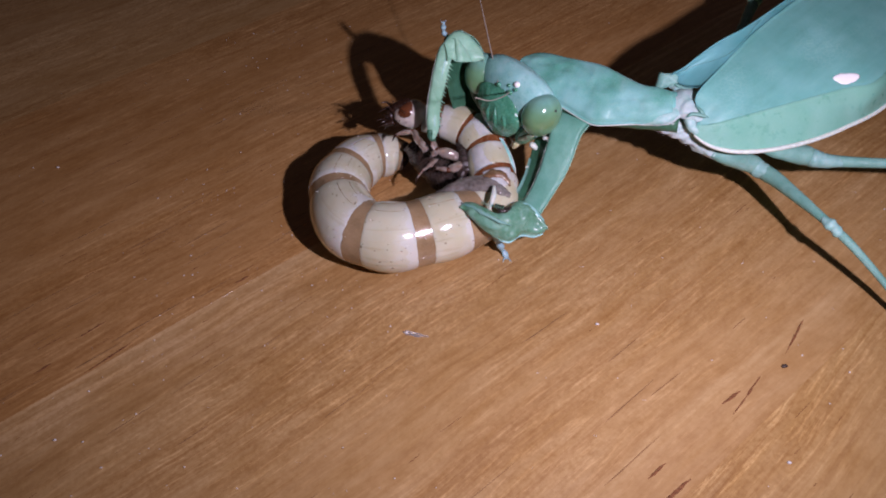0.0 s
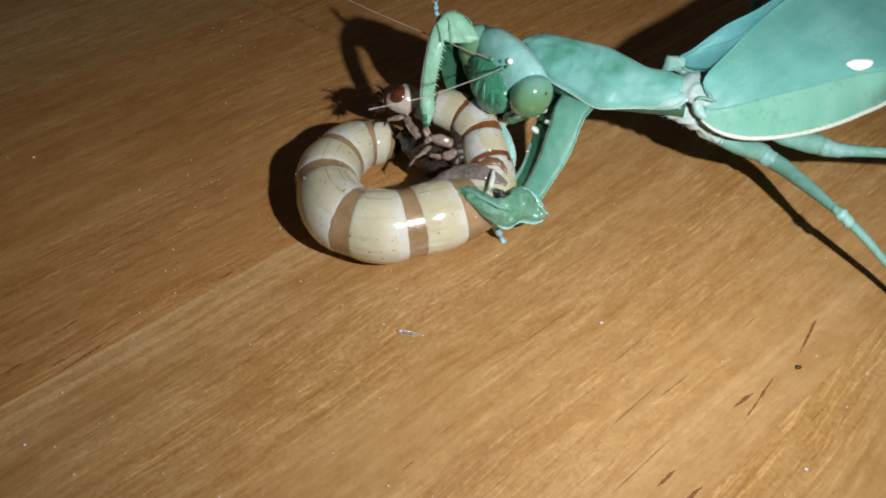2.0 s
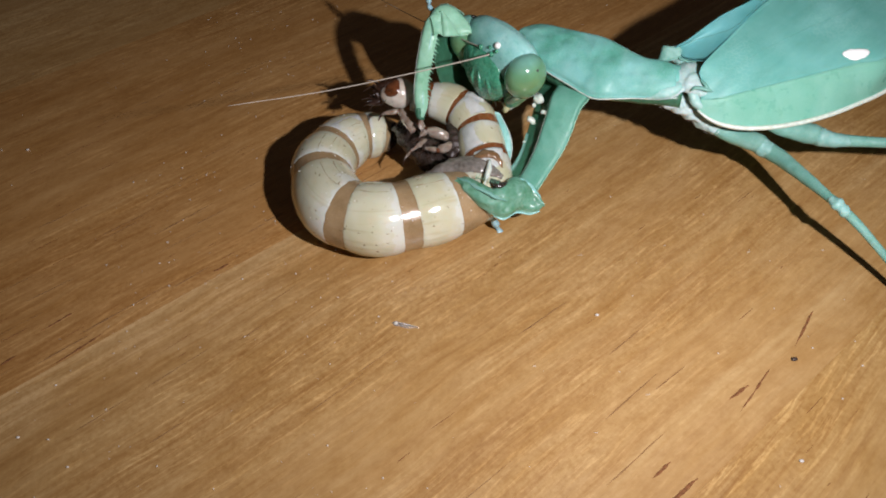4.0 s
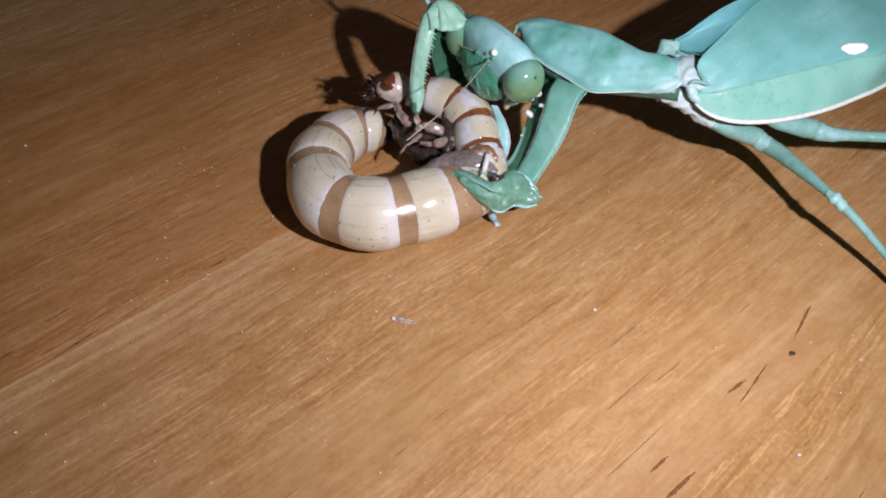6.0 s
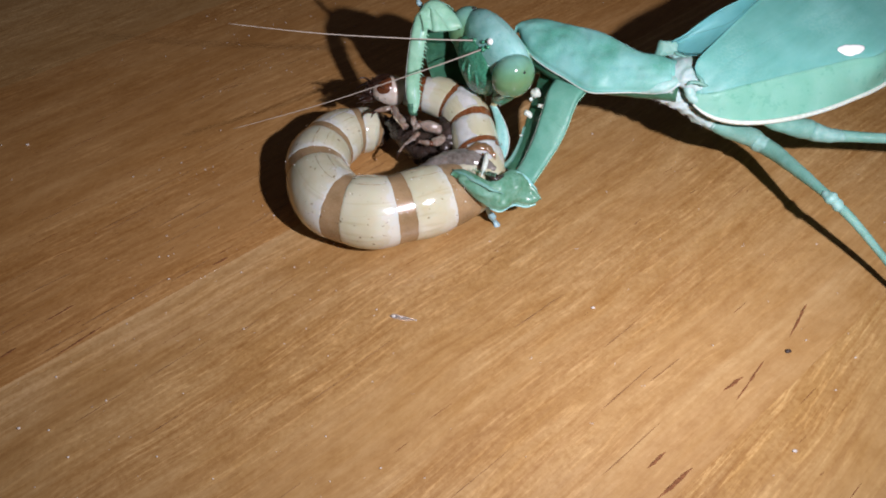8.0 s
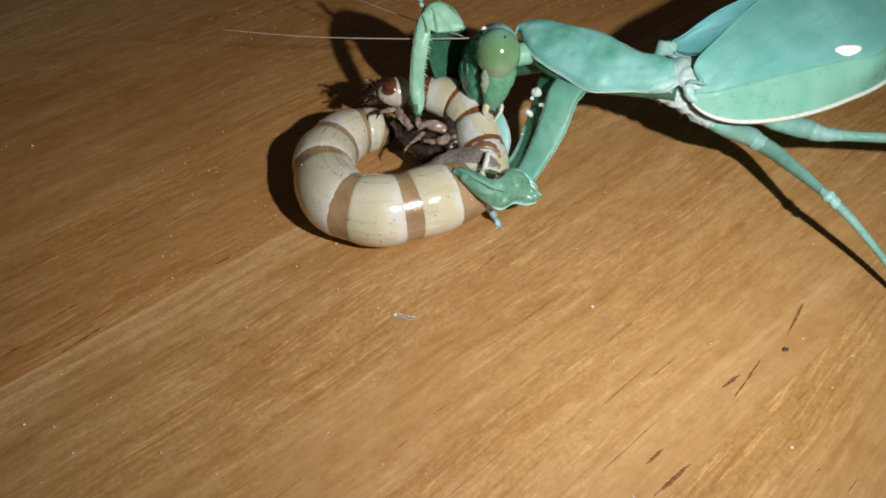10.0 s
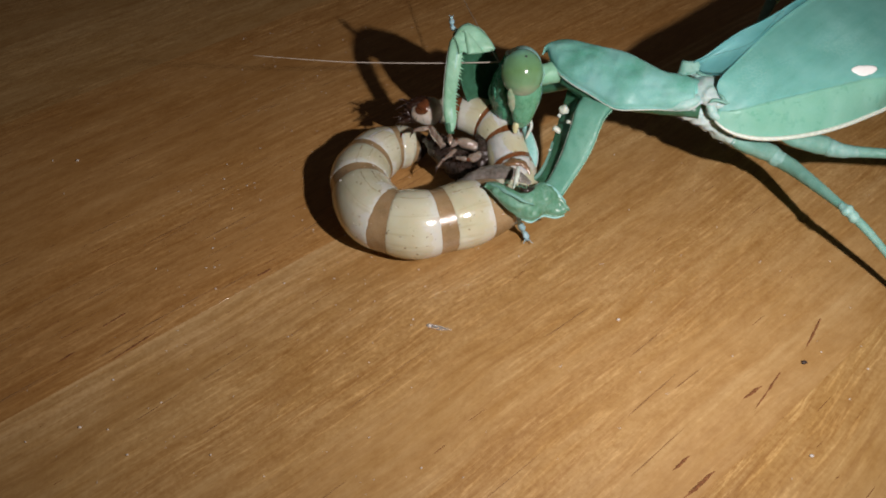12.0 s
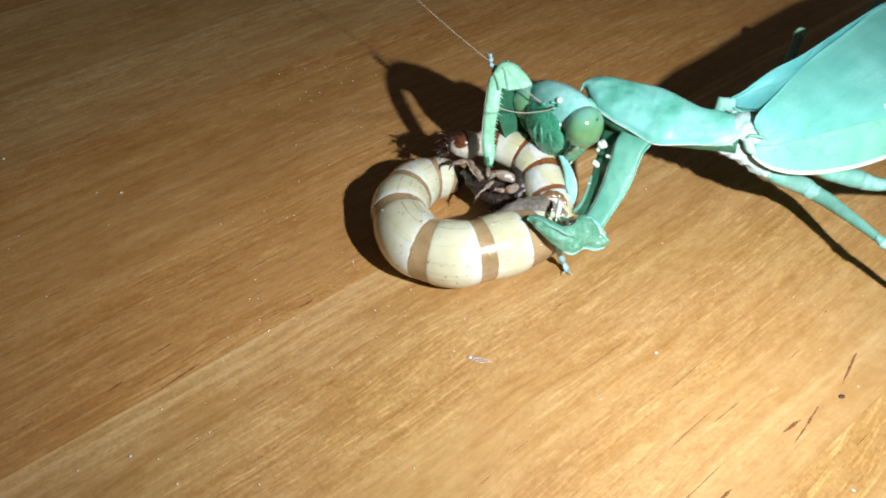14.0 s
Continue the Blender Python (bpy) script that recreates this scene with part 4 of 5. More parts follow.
    knee_top = ((-2.24, 72.28, 18.00), (-1.72, 73.46, 18.30), (-0.95, 74.20, 18.40), (0.06, 74.21, 18.20), (1.14, 74.00, 17.40), (1.86, 73.43, 16.80), (2.34, 72.74, 16.20))
    knee_low = ((-1.70, 70.59, 16.90), (-1.18, 71.19, 16.80), (-0.71, 71.09, 16.60), (0.00, 71.58, 16.30), (0.66, 72.01, 16.10), (1.44, 72.40, 16.00), (2.29, 72.85, 16.00))
    knee = part("knee", blade(knee_top, knee_low, 0.3, 0.2, 28, 14, 0.2), PALE_GREEN, grasp, "pale folded knee")
    part("knee_rim", cord(knee_top[1:], 0.045), LEG, knee)
    part("knee_fold", blade(((-1.18, 72.83, 18.20), (-0.94, 71.84, 17.60), (-0.71, 70.92, 16.70)), ((-0.83, 72.89, 18.30), (0.12, 72.24, 17.50), (1.08, 71.96, 16.20)), 0.25, 0.25, 16, 10, 0.1), PALE_GREEN, knee, "pale fold")
    foot = part("tarsus", loft([(-2.0, 74.2, 17.6, 0.2, 0.2), (-2.3, 74.25, 18.0, 0.3, 0.28), (-2.4, 74.2, 18.35, 0.2, 0.2), (-2.4, 74.15, 18.7, 0.32, 0.3), (-2.42, 74.1, 19.0, 0.2, 0.2), (-2.45, 74.0, 19.3, 0.22, 0.2), (-2.5, 74.0, 19.5, 0.08, 0.08)], 10, 4, rough=0.12), BLUISH, grasp, "bluish clawed foot")
    for dx in (-0.35, 0.25):
        part("claw", thread([(-2.45, 74.0, 19.2), (-2.45 + dx * 0.7, 73.95, 19.5), (-2.45 + dx * 0.9, 73.9, 19.75)], 0.06, 0.02), BLUISH, foot)
    # Grasping leg on the near side: broad flat coxa, folded femur and shin round the larva.
    coxa_a = ((12.10, 68.84, 12.40), (11.31, 67.29, 12.20), (10.81, 65.88, 11.20), (10.33, 64.78, 10.20), (9.77, 63.71, 8.80), (8.90, 62.46, 7.30), (7.98, 61.60, 6.00))
    coxa_b = ((14.97, 65.91, 12.90), (14.17, 65.31, 12.20), (13.62, 64.53, 11.20), (13.18, 63.73, 10.20), (12.40, 62.68, 8.80), (11.13, 61.37, 7.30), (9.72, 59.86, 5.80))
    grasp = part("grasping_leg", blade(coxa_a, coxa_b, 0.5, 0.14, 40, 16, 0.10, 0.35), COXA, mantis, "green grasping leg with a broad flat coxa")
    part("coxa_rim", cord(coxa_a[1:], 0.05), CREAM, grasp, "thin pale rim")
    part("coxa_rim", cord(coxa_b, 0.06), PALE_GREEN, grasp, "thin pale rim")
    for edge, s in ((coxa_a[1:], -1), (coxa_b, 1)):
        for k, p in enumerate(even(edge, 24)[1:-1]):
            part("tooth", spike(p, p + np.array((s * (0.13 + 0.06 * math.sin(k * 2.1)), -0.08, -0.06)), 0.07), CREAM if s < 0 else PALE_GREEN, grasp)
    inner_a = ((11.12, 72.22, 11.40), (10.37, 69.96, 10.60), (9.67, 67.84, 9.60), (9.02, 66.04, 8.40), (8.52, 64.78, 7.40), (7.52, 63.34, 6.40), (6.62, 62.74, 5.80))
    inner_b = ((12.39, 69.35, 11.90), (11.34, 67.55, 11.00), (10.69, 65.85, 9.90), (9.98, 64.40, 8.40), (9.09, 63.00, 7.00), (7.94, 61.65, 5.80))
    # The shaded inner face is coloured nearly black-green, its lit edge paler.
    inner = part("femur", blade(inner_a, inner_b, 0.4, -0.2, 28, 12, 0.08), DEEP_SHADED_GREEN, grasp, "inner face painted dark for its shade, with cream warts")
    part("femur_edge", blade(inner_a[3:], [(9.12, 65.81, 8.50), (8.61, 64.47, 7.50), (7.79, 62.92, 6.60), (6.93, 62.15, 6.00)], 0.25, 0.1, 22, 8), LEG, inner, "lower edge of the femur in the lit green")
    for p, r in (((10.26, 68.42, 11.10), 0.5), ((10.61, 66.15, 11.00), 0.28), ((9.44, 66.61, 9.70), 0.4), ((8.58, 64.74, 8.20), 0.18), ((9.75, 68.17, 10.40), 0.16)):
        part("wart", loft([(p[0] + 0.5 * r, p[1] + 0.2, p[2] - 0.1, r * 0.7, r * 0.7), (p[0], p[1], p[2], r, r * 0.95), (p[0] - 0.6 * r, p[1] - 0.1, p[2] + 0.1, r * 0.75, r * 0.8), (p[0] - 1.1 * r, p[1] - 0.2, p[2] + 0.2, r * 0.2, r * 0.2)], 14, 5, rough=0.3), CREAM, inner, "cream wart")
    blade_a = ((5.48, 69.12, 8.80), (5.95, 67.64, 8.00), (6.13, 66.44, 7.00), (6.11, 65.29, 6.20), (6.89, 64.10, 5.60))
    blade_b = ((6.22, 68.92, 8.80), (7.04, 67.14, 8.00), (7.46, 65.95, 7.00), (7.40, 65.09, 6.20), (7.00, 63.91, 5.60))
    strip = part("trochanter", blade(blade_a, blade_b, 0.3, 0.1, 20, 8), FOREHEAD, grasp, "pale green blade")
    part("strip_rim", cord(blade_b, 0.06), CREAM, strip)
    wrap_a = ((1.65, 60.0, 7.70), (2.5, 59.58, 8.00), (3.79, 58.71, 8.00), (5.05, 58.19, 7.70), (6.15, 59.27, 7.50), (7.11, 60.41, 7.20), (8.05, 60.87, 6.80), (9.15, 60.34, 6.00), (10.23, 59.20, 4.80))
    wrap_b = ((1.62, 59.85, 7.30), (2.4, 59.2, 6.80), (3.61, 57.93, 5.90), (4.77, 57.13, 5.30), (6.18, 56.98, 4.80), (7.54, 58.01, 4.70), (8.76, 58.18, 4.30), (9.74, 58.45, 4.20), (10.30, 59.00, 4.50))
    shin = part("tibia", blade(wrap_a, wrap_b, 1.2, 0.5, 56, 22, 0.42), WRAP, grasp, "green wet shin wrapped round the larva")
    part("shin_ridge", loft([(1.28, 59.90, 7.80, 0.06, 0.06), (2.64, 58.68, 8.10, 0.2, 0.16), (3.87, 57.66, 8.10, 0.24, 0.18), (5.12, 57.09, 7.70, 0.2, 0.16), (6.40, 57.07, 7.10, 0.06, 0.06)], 14, 5, rough=0.1), LEG, shin, "pale green upper ridge")
    part("shin_crest", loft([(7.53, 60.43, 7.10, 0.1, 0.1), (8.36, 60.15, 6.80, 0.28, 0.26), (9.19, 59.59, 6.20, 0.36, 0.3), (9.86, 59.14, 5.50, 0.3, 0.26), (10.32, 58.79, 4.70, 0.08, 0.08)], 12, 5, rough=0.1), FOREHEAD, shin, "pale crest at the knee")
    part("shin_crest", cord(((5.13, 57.11, 5.00), (6.19, 56.92, 4.70), (7.54, 57.95, 4.60), (8.94, 58.11, 4.20), (9.97, 58.43, 4.30)), 0.12), FOREHEAD, shin, "pale lower rim")
    for k, p in enumerate(even(((3.33, 59.03, 8.40), (4.47, 58.63, 8.30), (5.52, 58.62, 8.00)), 11)):
        part("tooth", spike(p, p + np.array((0.15, 0.2, 0.42 + 0.14 * math.sin(k * 1.9))), 0.07), WRAP, shin)
    part("spine", loft([(4.80, 61.46, 8.60, 0.16, 0.16), (4.64, 60.15, 8.50, 0.3, 0.28), (4.37, 59.15, 8.30, 0.22, 0.2), (4.19, 58.51, 8.10, 0.06, 0.06)], 10, 4), CREAM, shin, "cream spine")
    # A dark lump stands for the shade in the joint's hollow.
    part("hollow", loft([(4.89, 59.69, 7.60, 0.1, 0.1), (5.43, 58.96, 7.70, 0.5, 0.3), (6.01, 58.90, 7.60, 0.4, 0.26), (6.52, 59.56, 7.40, 0.1, 0.1)], 12, 4, rough=0.1), MEMBRANE_AND_SHADE, shin, "hollow at the joint, its shade painted dark")
    foot = part("tarsus", loft([(4.64, 58.76, 4.40, 0.3, 0.3), (4.99, 58.94, 3.40, 0.4, 0.36), (5.23, 59.28, 2.40, 0.26, 0.26), (5.57, 59.32, 1.60, 0.44, 0.4), (5.85, 59.32, 0.90, 0.26, 0.24), (6.18, 59.04, 0.40, 0.36, 0.24), (6.35, 58.58, 0.16, 0.14, 0.1)], 12, 4, rough=0.14), BLUISH, grasp, "bluish foot touching the wood")
    for dx in (-0.35, 0.3):
        part("claw", thread([(6.24, 59.00, 0.35), (6.3 + dx, 58.4, 0.28), (6.4 + dx * 1.6, 58.1, 0.1)], 0.12, 0.03), BLUISH, foot)
    return far_leg


def build_body(mantis):
    far_edge = ((8.5, 74.7, 15.0), (9.6, 75.0, 15.4), (10.9, 74.8, 15.8), (14.2, 72.8, 16.3), (16.7, 71.5, 16.4), (18.6, 69.9, 16.2), (20.4, 68.4, 16.0), (22.1, 68.0, 15.9), (23.3, 67.3, 15.8))
    near_edge = ((8.6, 74.7, 14.7), (8.9, 72.7, 14.4), (9.7, 70.7, 14.1), (11.1, 69.1, 13.8), (12.8, 67.7, 13.5), (14.4, 66.3, 13.2), (15.5, 65.5, 13.2), (17.4, 65.2, 13.4), (19.4, 65.0, 13.6), (21.0, 64.5, 13.9), (23.1, 64.7, 14.3))
    shield = part("pronotum", blade(far_edge, near_edge, 0.9, 0.75, 60, 30, 0.28), GREEN, mantis, "creased green pronotum with a thin pale rim")
    part("rim", cord(near_edge, 0.09, 60), CREAM, shield, "thin pale rim")
    part("rim", cord(far_edge, 0.08, 60), FOREHEAD, shield)
    # Shade below the pronotum is painted in with the darkest green.
    part("prothorax", loft([(10.4, 71.6, 13.2, 1.0, 0.8), (13.0, 69.6, 12.9, 1.4, 1.0), (17.0, 67.6, 12.9, 1.3, 1.0), (21.0, 66.0, 13.4, 1.2, 1.0), (24.0, 65.0, 13.6, 1.0, 0.9)], 18, 5, rough=0.1), DEEP_SHADED_GREEN, mantis, "body under the pronotum, its shade painted deep green")
    part("neck", loft([(5.8, 72.4, 13.0, 1.1, 1.2), (7.8, 72.0, 13.2, 1.15, 1.2), (9.8, 72.2, 13.6, 1.4, 1.2), (11.5, 72.0, 13.9, 1.5, 1.1)], 18, 5, rough=0.1), PALE_GREEN, mantis, "pale green folded neck")
    chest = part("thorax", loft([(20.18, 65.85, 13.65, 0.26, 0.26), (21.58, 65.64, 13.45, 0.65, 0.59), (23.14, 65.65, 12.95, 1.04, 0.85), (24.63, 65.63, 12.25, 1.17, 0.98), (26.06, 65.35, 11.45, 1.17, 0.98), (27.23, 64.70, 10.85, 1.04, 0.91), (28.25, 64.08, 10.45, 0.78, 0.72), (29.12, 64.05, 10.25, 0.26, 0.26)], 30, 8, rough=0.3), FUZZ, mantis, "whitish pink downy thorax")
    rng = random.Random(5)
    down = []
    line = even(((20.85, 65.01, 13.40), (22.69, 64.82, 12.70), (24.56, 64.55, 11.90), (26.40, 64.03, 11.00), (28.03, 63.36, 10.20)), 60)
    for k in range(240):
        p = line[rng.randrange(60)] + np.array([rng.gauss(0, 0.25) for _ in range(3)])
        d = np.array((rng.gauss(-0.2, 0.4), -0.5 + rng.gauss(0, 0.3), rng.gauss(0.1, 0.5)))
        down.append(spike(p, p + unit(d) * rng.uniform(0.12, 0.3), 0.012))
    part("down", join(*down), FUZZ_HAIR, chest, "fine whitish down")
    waist = part("waist", loft([(16.93, 68.62, 14.10, 1.8, 0.6), (18.50, 67.66, 14.40, 1.82, 1.0), (20.10, 66.93, 14.55, 1.76, 1.18), (21.76, 66.58, 14.65, 1.68, 1.22), (23.17, 66.53, 14.75, 1.6, 1.2), (24.17, 66.66, 14.80, 1.42, 1.06), (24.83, 66.76, 14.80, 1.0, 0.75), (25.29, 66.91, 14.70, 0.2, 0.2)], 30, 7, up=(0, -0.28, 0.96), rough=0.05), GREEN, mantis, "smooth green hind part of the pronotum")
    part("waist_edge", loft([(18.83, 65.37, 13.70, 0.1, 0.1), (20.17, 65.20, 14.10, 0.55, 0.4), (21.47, 64.92, 14.50, 0.8, 0.5), (22.64, 64.78, 14.80, 0.75, 0.5), (23.59, 65.18, 15.00, 0.5, 0.4), (24.32, 66.17, 15.20, 0.1, 0.1)], 20, 6, up=(0, -0.5, 0.86), rough=0.1), WAIST, waist, "pinkish hind edge")
    part("waist_rim", loft([(24.36, 67.74, 15.50, 0.1, 0.1), (24.33, 66.52, 15.50, 0.3, 0.2), (24.04, 65.38, 15.20, 0.4, 0.24), (23.45, 64.73, 14.70, 0.45, 0.26), (22.36, 64.47, 14.20, 0.4, 0.24), (20.99, 64.65, 13.80, 0.12, 0.12)], 12, 5, rough=0.14), FUZZ, waist, "whitish pink rim")
    collar = part("collar", blade(((22.01, 69.14, 15.20), (22.27, 69.57, 15.80), (22.52, 70.00, 16.40), (23.18, 69.79, 16.40), (23.78, 69.74, 16.30)), ((23.03, 68.93, 15.20), (23.44, 68.83, 15.40), (23.84, 68.73, 15.60), (24.26, 68.73, 15.80), (24.53, 68.99, 15.90)), 0.4, 0.25, 24, 12, 0.35), LEG, mantis, "folded green wing hinges")
    part("hinge_ridge", loft([(23.56, 69.71, 15.10, 0.2, 0.2), (24.27, 68.77, 15.30, 0.5, 0.4), (24.94, 67.84, 15.30, 0.62, 0.45), (25.15, 66.57, 15.20, 0.55, 0.45), (24.92, 65.27, 15.00, 0.5, 0.42), (24.85, 64.6, 14.50, 0.55, 0.5), (25.1, 64.2, 13.90, 0.6, 0.5), (25.6, 63.9, 13.40, 0.55, 0.45), (26.4, 63.50, 12.90, 0.25, 0.25)], 24, 8, rough=0.12), WAIST, collar, "pinkish green hinge ridge")
    part("hinge_base", loft([(22.86, 67.88, 14.30, 0.8, 0.6), (23.93, 67.05, 14.80, 1.8, 1.1), (24.92, 66.45, 15.00, 2.15, 1.15), (25.91, 65.75, 14.80, 2.0, 1.05), (26.92, 65.09, 14.30, 1.1, 0.7), (27.82, 65.07, 13.90, 0.1, 0.1)], 34, 9, rough=0.22), FUZZ, collar, "creased wing root")
    for rows in (((24.27, 64.11, 15.00, 0.06, 0.06), (24.74, 64.11, 15.40, 0.2, 0.16), (25.47, 63.97, 15.50, 0.22, 0.16), (26.00, 63.87, 15.30, 0.16, 0.14), (26.47, 63.97, 15.10, 0.04, 0.04)), ((25.18, 65.43, 15.70, 0.06, 0.06), (25.48, 64.60, 15.80, 0.16, 0.14), (25.81, 64.11, 15.60, 0.18, 0.14), (26.08, 63.97, 15.30, 0.05, 0.05)), ((23.85, 69.10, 15.90, 0.06, 0.06), (24.31, 68.42, 15.80, 0.2, 0.16), (24.92, 68.00, 15.80, 0.18, 0.14), (25.77, 67.75, 15.90, 0.04, 0.04))):
        part("hinge_plate", loft(rows, 12, 5, rough=0.14), LEG, collar, "small green hinge plate")
    part("abdomen", loft([(31, 67.2, 12, 1.6, 1.2), (34.5, 69.6, 12.0, 3.8, 2.6), (41.0, 74.5, 12.2, 6.2, 3.9), (50.0, 81.0, 12.2, 6.2, 3.8), (58.0, 87.0, 12.0, 4.0, 3.0), (63.0, 91.0, 12.0, 1.2, 1.0)], 24, 5), GREEN, mantis, "broad green abdomen under the wings")


def build_head(mantis):
    """Head in its own space: x towards its left eye, y out of its face, z to its crown. The pivot is its middle."""
    o = np.array(HEAD_PIVOT)

    def own(shape):
        return shape[0] + o, shape[1]

    head = part("head", own(loft([(0, -2.0, 3.1, 1.4, 0.6), (0, -1.8, 3.0, 3.3, 1.4), (0, -1.2, 2.6, 4.8, 2.3), (0, -0.6, 1.9, 5.4, 2.6), (0, -0.1, 0.6, 4.9, 2.5), (0, 0.1, -1.0, 3.4, 2.4), (0, 0.3, -2.4, 2.1, 2.0), (0, 0.4, -3.4, 1.4, 1.5)], 40, 6, up=(0, 1, 0), rough=0.1)), FOREHEAD, mantis, "triangular blue-green head bent over the larva", origin=o)
    part("face_plate", own(loft([(-0.3, 1.5, 2.5, 1.2, 0.4), (-0.2, 1.9, 1.8, 2.4, 0.7), (0, 2.2, 0.8, 3.3, 1.0), (0, 2.3, -0.5, 3.3, 1.2), (0, 2.1, -1.9, 2.6, 1.25), (0, 1.8, -3.1, 1.3, 0.9), (0, 1.6, -3.7, 0.4, 0.3)], 28, 5, up=(0, 1, 0), power=1.6, rough=0.1)), FACE, head, "dark green ridged face plate with its shade painted in", origin=o)
    for s in (-1.5, -0.5, 0.5, 1.5):
        part("face_ridge", own(loft([(s * 0.7, 3.1 - 0.12 * s * s, 0.9, 0.1, 0.12), (s * 1.1, 3.42 - 0.16 * s * s, 0.0, 0.34, 0.2), (s * 1.1, 3.4 - 0.16 * s * s, -1.0, 0.34, 0.2), (s * 0.7, 3.1 - 0.12 * s * s, -2.2, 0.1, 0.12)], 10, 5, up=(0, 1, 0))), FACE, head, origin=o)
    part("clypeus", own(loft([(0, 1.0, -1.6, 1.4, 1.4), (0, 1.2, -2.6, 1.5, 1.4), (0, 1.0, -3.3, 1.2, 1.15), (0, 0.7, -4.1, 0.85, 0.85), (0, 0.7, -4.6, 0.3, 0.3)], 20, 4, up=(0, 1, 0), rough=0.08)), FACE, head, "green mouth shield", origin=o)
    for s, w in ((1, 0.55), (-1, 1.0)):
        eye = part("eye", own(ball((s * 4.6, 0.35, 0.95), (1.95, 2.3, 2.52), 40, 28, Matrix.Rotation(radians(s * 12), 3, "Y"))), EYE, head, "large glossy olive eye", origin=o)
        part("pupil", own(ball((-6.2, 0.05, 2.35) if s < 0 else (4.5, -0.4, 3.35), (0.17, 0.2, 0.2), 10, 8)), DOT, eye, "tiny black pupil dot", origin=o)
        part("antenna_socket", own(ball((s * 0.85 - 0.4, 1.85, 2.8), (0.3, 0.26, 0.3), 14, 10)), FACE, head, origin=o)
        part("ocellus", own(ball((s * 0.5 - 1.3, 1.55, 3.28), (0.22, 0.2, 0.2), 12, 8)), FACE, head, "pale bead of a simple eye", origin=o)
        part("mandible", own(loft([(s * 0.8, 0.4, -3.0, 0.5, 0.7), (s * 0.75, 0.5, -4.1, 0.5, 0.7), (s * 0.35, 0.6, -5.0, 0.12, 0.2)], 12, 4, up=(0, 1, 0))), MOUTH, head, "dark mandible", origin=o)
        part("palp", own(loft([(s * 1.5, 0.4, -2.0, 0.26 * w, 0.26 * w), (s * 2.0, 0.8, -3.0, 0.36 * w, 0.36 * w), (s * 2.0, 1.0, -3.9, 0.28 * w, 0.28 * w), (s * 1.9, 1.15, -4.3, 0.4 * w, 0.38 * w), (s * 1.7, 1.3, -4.8, 0.34 * w, 0.32 * w), (s * 1.5, 1.3, -5.2, 0.18 * w, 0.18 * w)], 12, 4)), PALP if s < 0 else CREAM, head, "pale mouth palp", origin=o)
        part("feeler_palp", own(thread([(s * 0.9, -0.4, -3.2), (s * 1.5, -0.6, -4.6), (s * 1.3, -0.2, -5.4), (s * 0.9, 0.1, -6.0)], 0.24, 0.12, 8, 5)), CREAM, head, "thin whitish palp", origin=o)
        part("cheek", own(loft([(s * 3.3, 0.9, -0.9, 0.3, 0.3), (s * 3.0, 0.5, -1.7, 0.55, 0.7), (s * 2.5, 0.2, -2.7, 0.6, 0.8), (s * 1.9, 0.1, -3.5, 0.45, 0.6), (s * 1.4, 0.2, -4.2, 0.1, 0.1)], 16, 5, rough=0.15)), PALE_GREEN, head, "pale green cheek", origin=o)
        part("gena", own(loft([(s * 4.3, 0.2, 0.2, 0.5, 1.2), (s * 3.9, 0.1, -0.7, 1.0, 1.75), (s * 3.4, 0.1, -1.7, 1.05, 1.65), (s * 2.7, 0.3, -2.8, 0.95, 1.35), (s * 2.0, 0.45, -3.9, 0.75, 1.0), (s * 1.5, 0.55, -4.7, 0.15, 0.2)], 26, 6, up=(0, 1, 0), rough=0.14)), GENA, head, "green side of the face below the eye", origin=o)
        part("cheek_stripe", own(loft([(s * 5.3, 1.5, 0.0, 0.1, 0.1), (s * 5.0, 1.75, -0.6, 0.28, 0.2), (s * 4.3, 1.75, -1.4, 0.42, 0.3), (s * 3.5, 1.6, -2.2, 0.42, 0.32), (s * 2.8, 1.45, -2.8, 0.34, 0.3), (s * 2.2, 1.25, -3.4, 0.12, 0.12)], 16, 5, rough=0.12)), STRIPE, head, "pinkish cream stripe under the eye", origin=o)
        part("lip_hook", own(thread([(s * 0.4, 0.9, -4.3), (s * 0.8, 0.8, -5.2), (s * 0.5, 1.0, -5.9)], 0.14, 0.06, 8, 5)), CREAM, head, origin=o)
    # The middle simple eye is white all over to stand for its bright highlight.
    part("ocellus", own(ball((-1.6, 1.16, 3.66), (0.36, 0.34, 0.34), 14, 10)), WHITE, head, "bead of a simple eye, its highlight painted white", origin=o)
    antennae = []
    # A white ball beside the near pupil imitates the glint on the eye.
    part("eye_glint", own(ball((-6.0, 0.9, 2.2), (0.14, 0.18, 0.18), 10, 6)), WHITE, head, "small white fleck painted as the eye's glint", origin=o)
    for s in (-1, 1):
        base = o + np.array((s * 0.85 - 0.4, 1.9, 2.85))
        k = 1.0 if s < 0 else 0.9
        pts = [base + np.array((0, y, z)) * k for y, z in ((0, 0), (0.05, 3), (0.3, 9), (0.9, 18), (2.0, 27))]
        antennae.append(part("antenna", thread(pts, 0.085, 0.028, 6, 10), ANTENNA, head, "long thin brown antenna", origin=base))
    return head, antennae


def build_mantis():
    mantis = thing("praying_mantis", BASE, "teal-green praying mantis crouched on the wood, eating a larva", "mantis")
    build_body(mantis)
    build_wings(mantis)
    far_leg = build_legs(mantis)
    head, antennae = build_head(mantis)
    return mantis, head, antennae, far_leg


LARVA, LARVA_FRONT = build_larva()
MANTIS, HEAD, ANTENNAE, FAR_LEG = build_mantis()


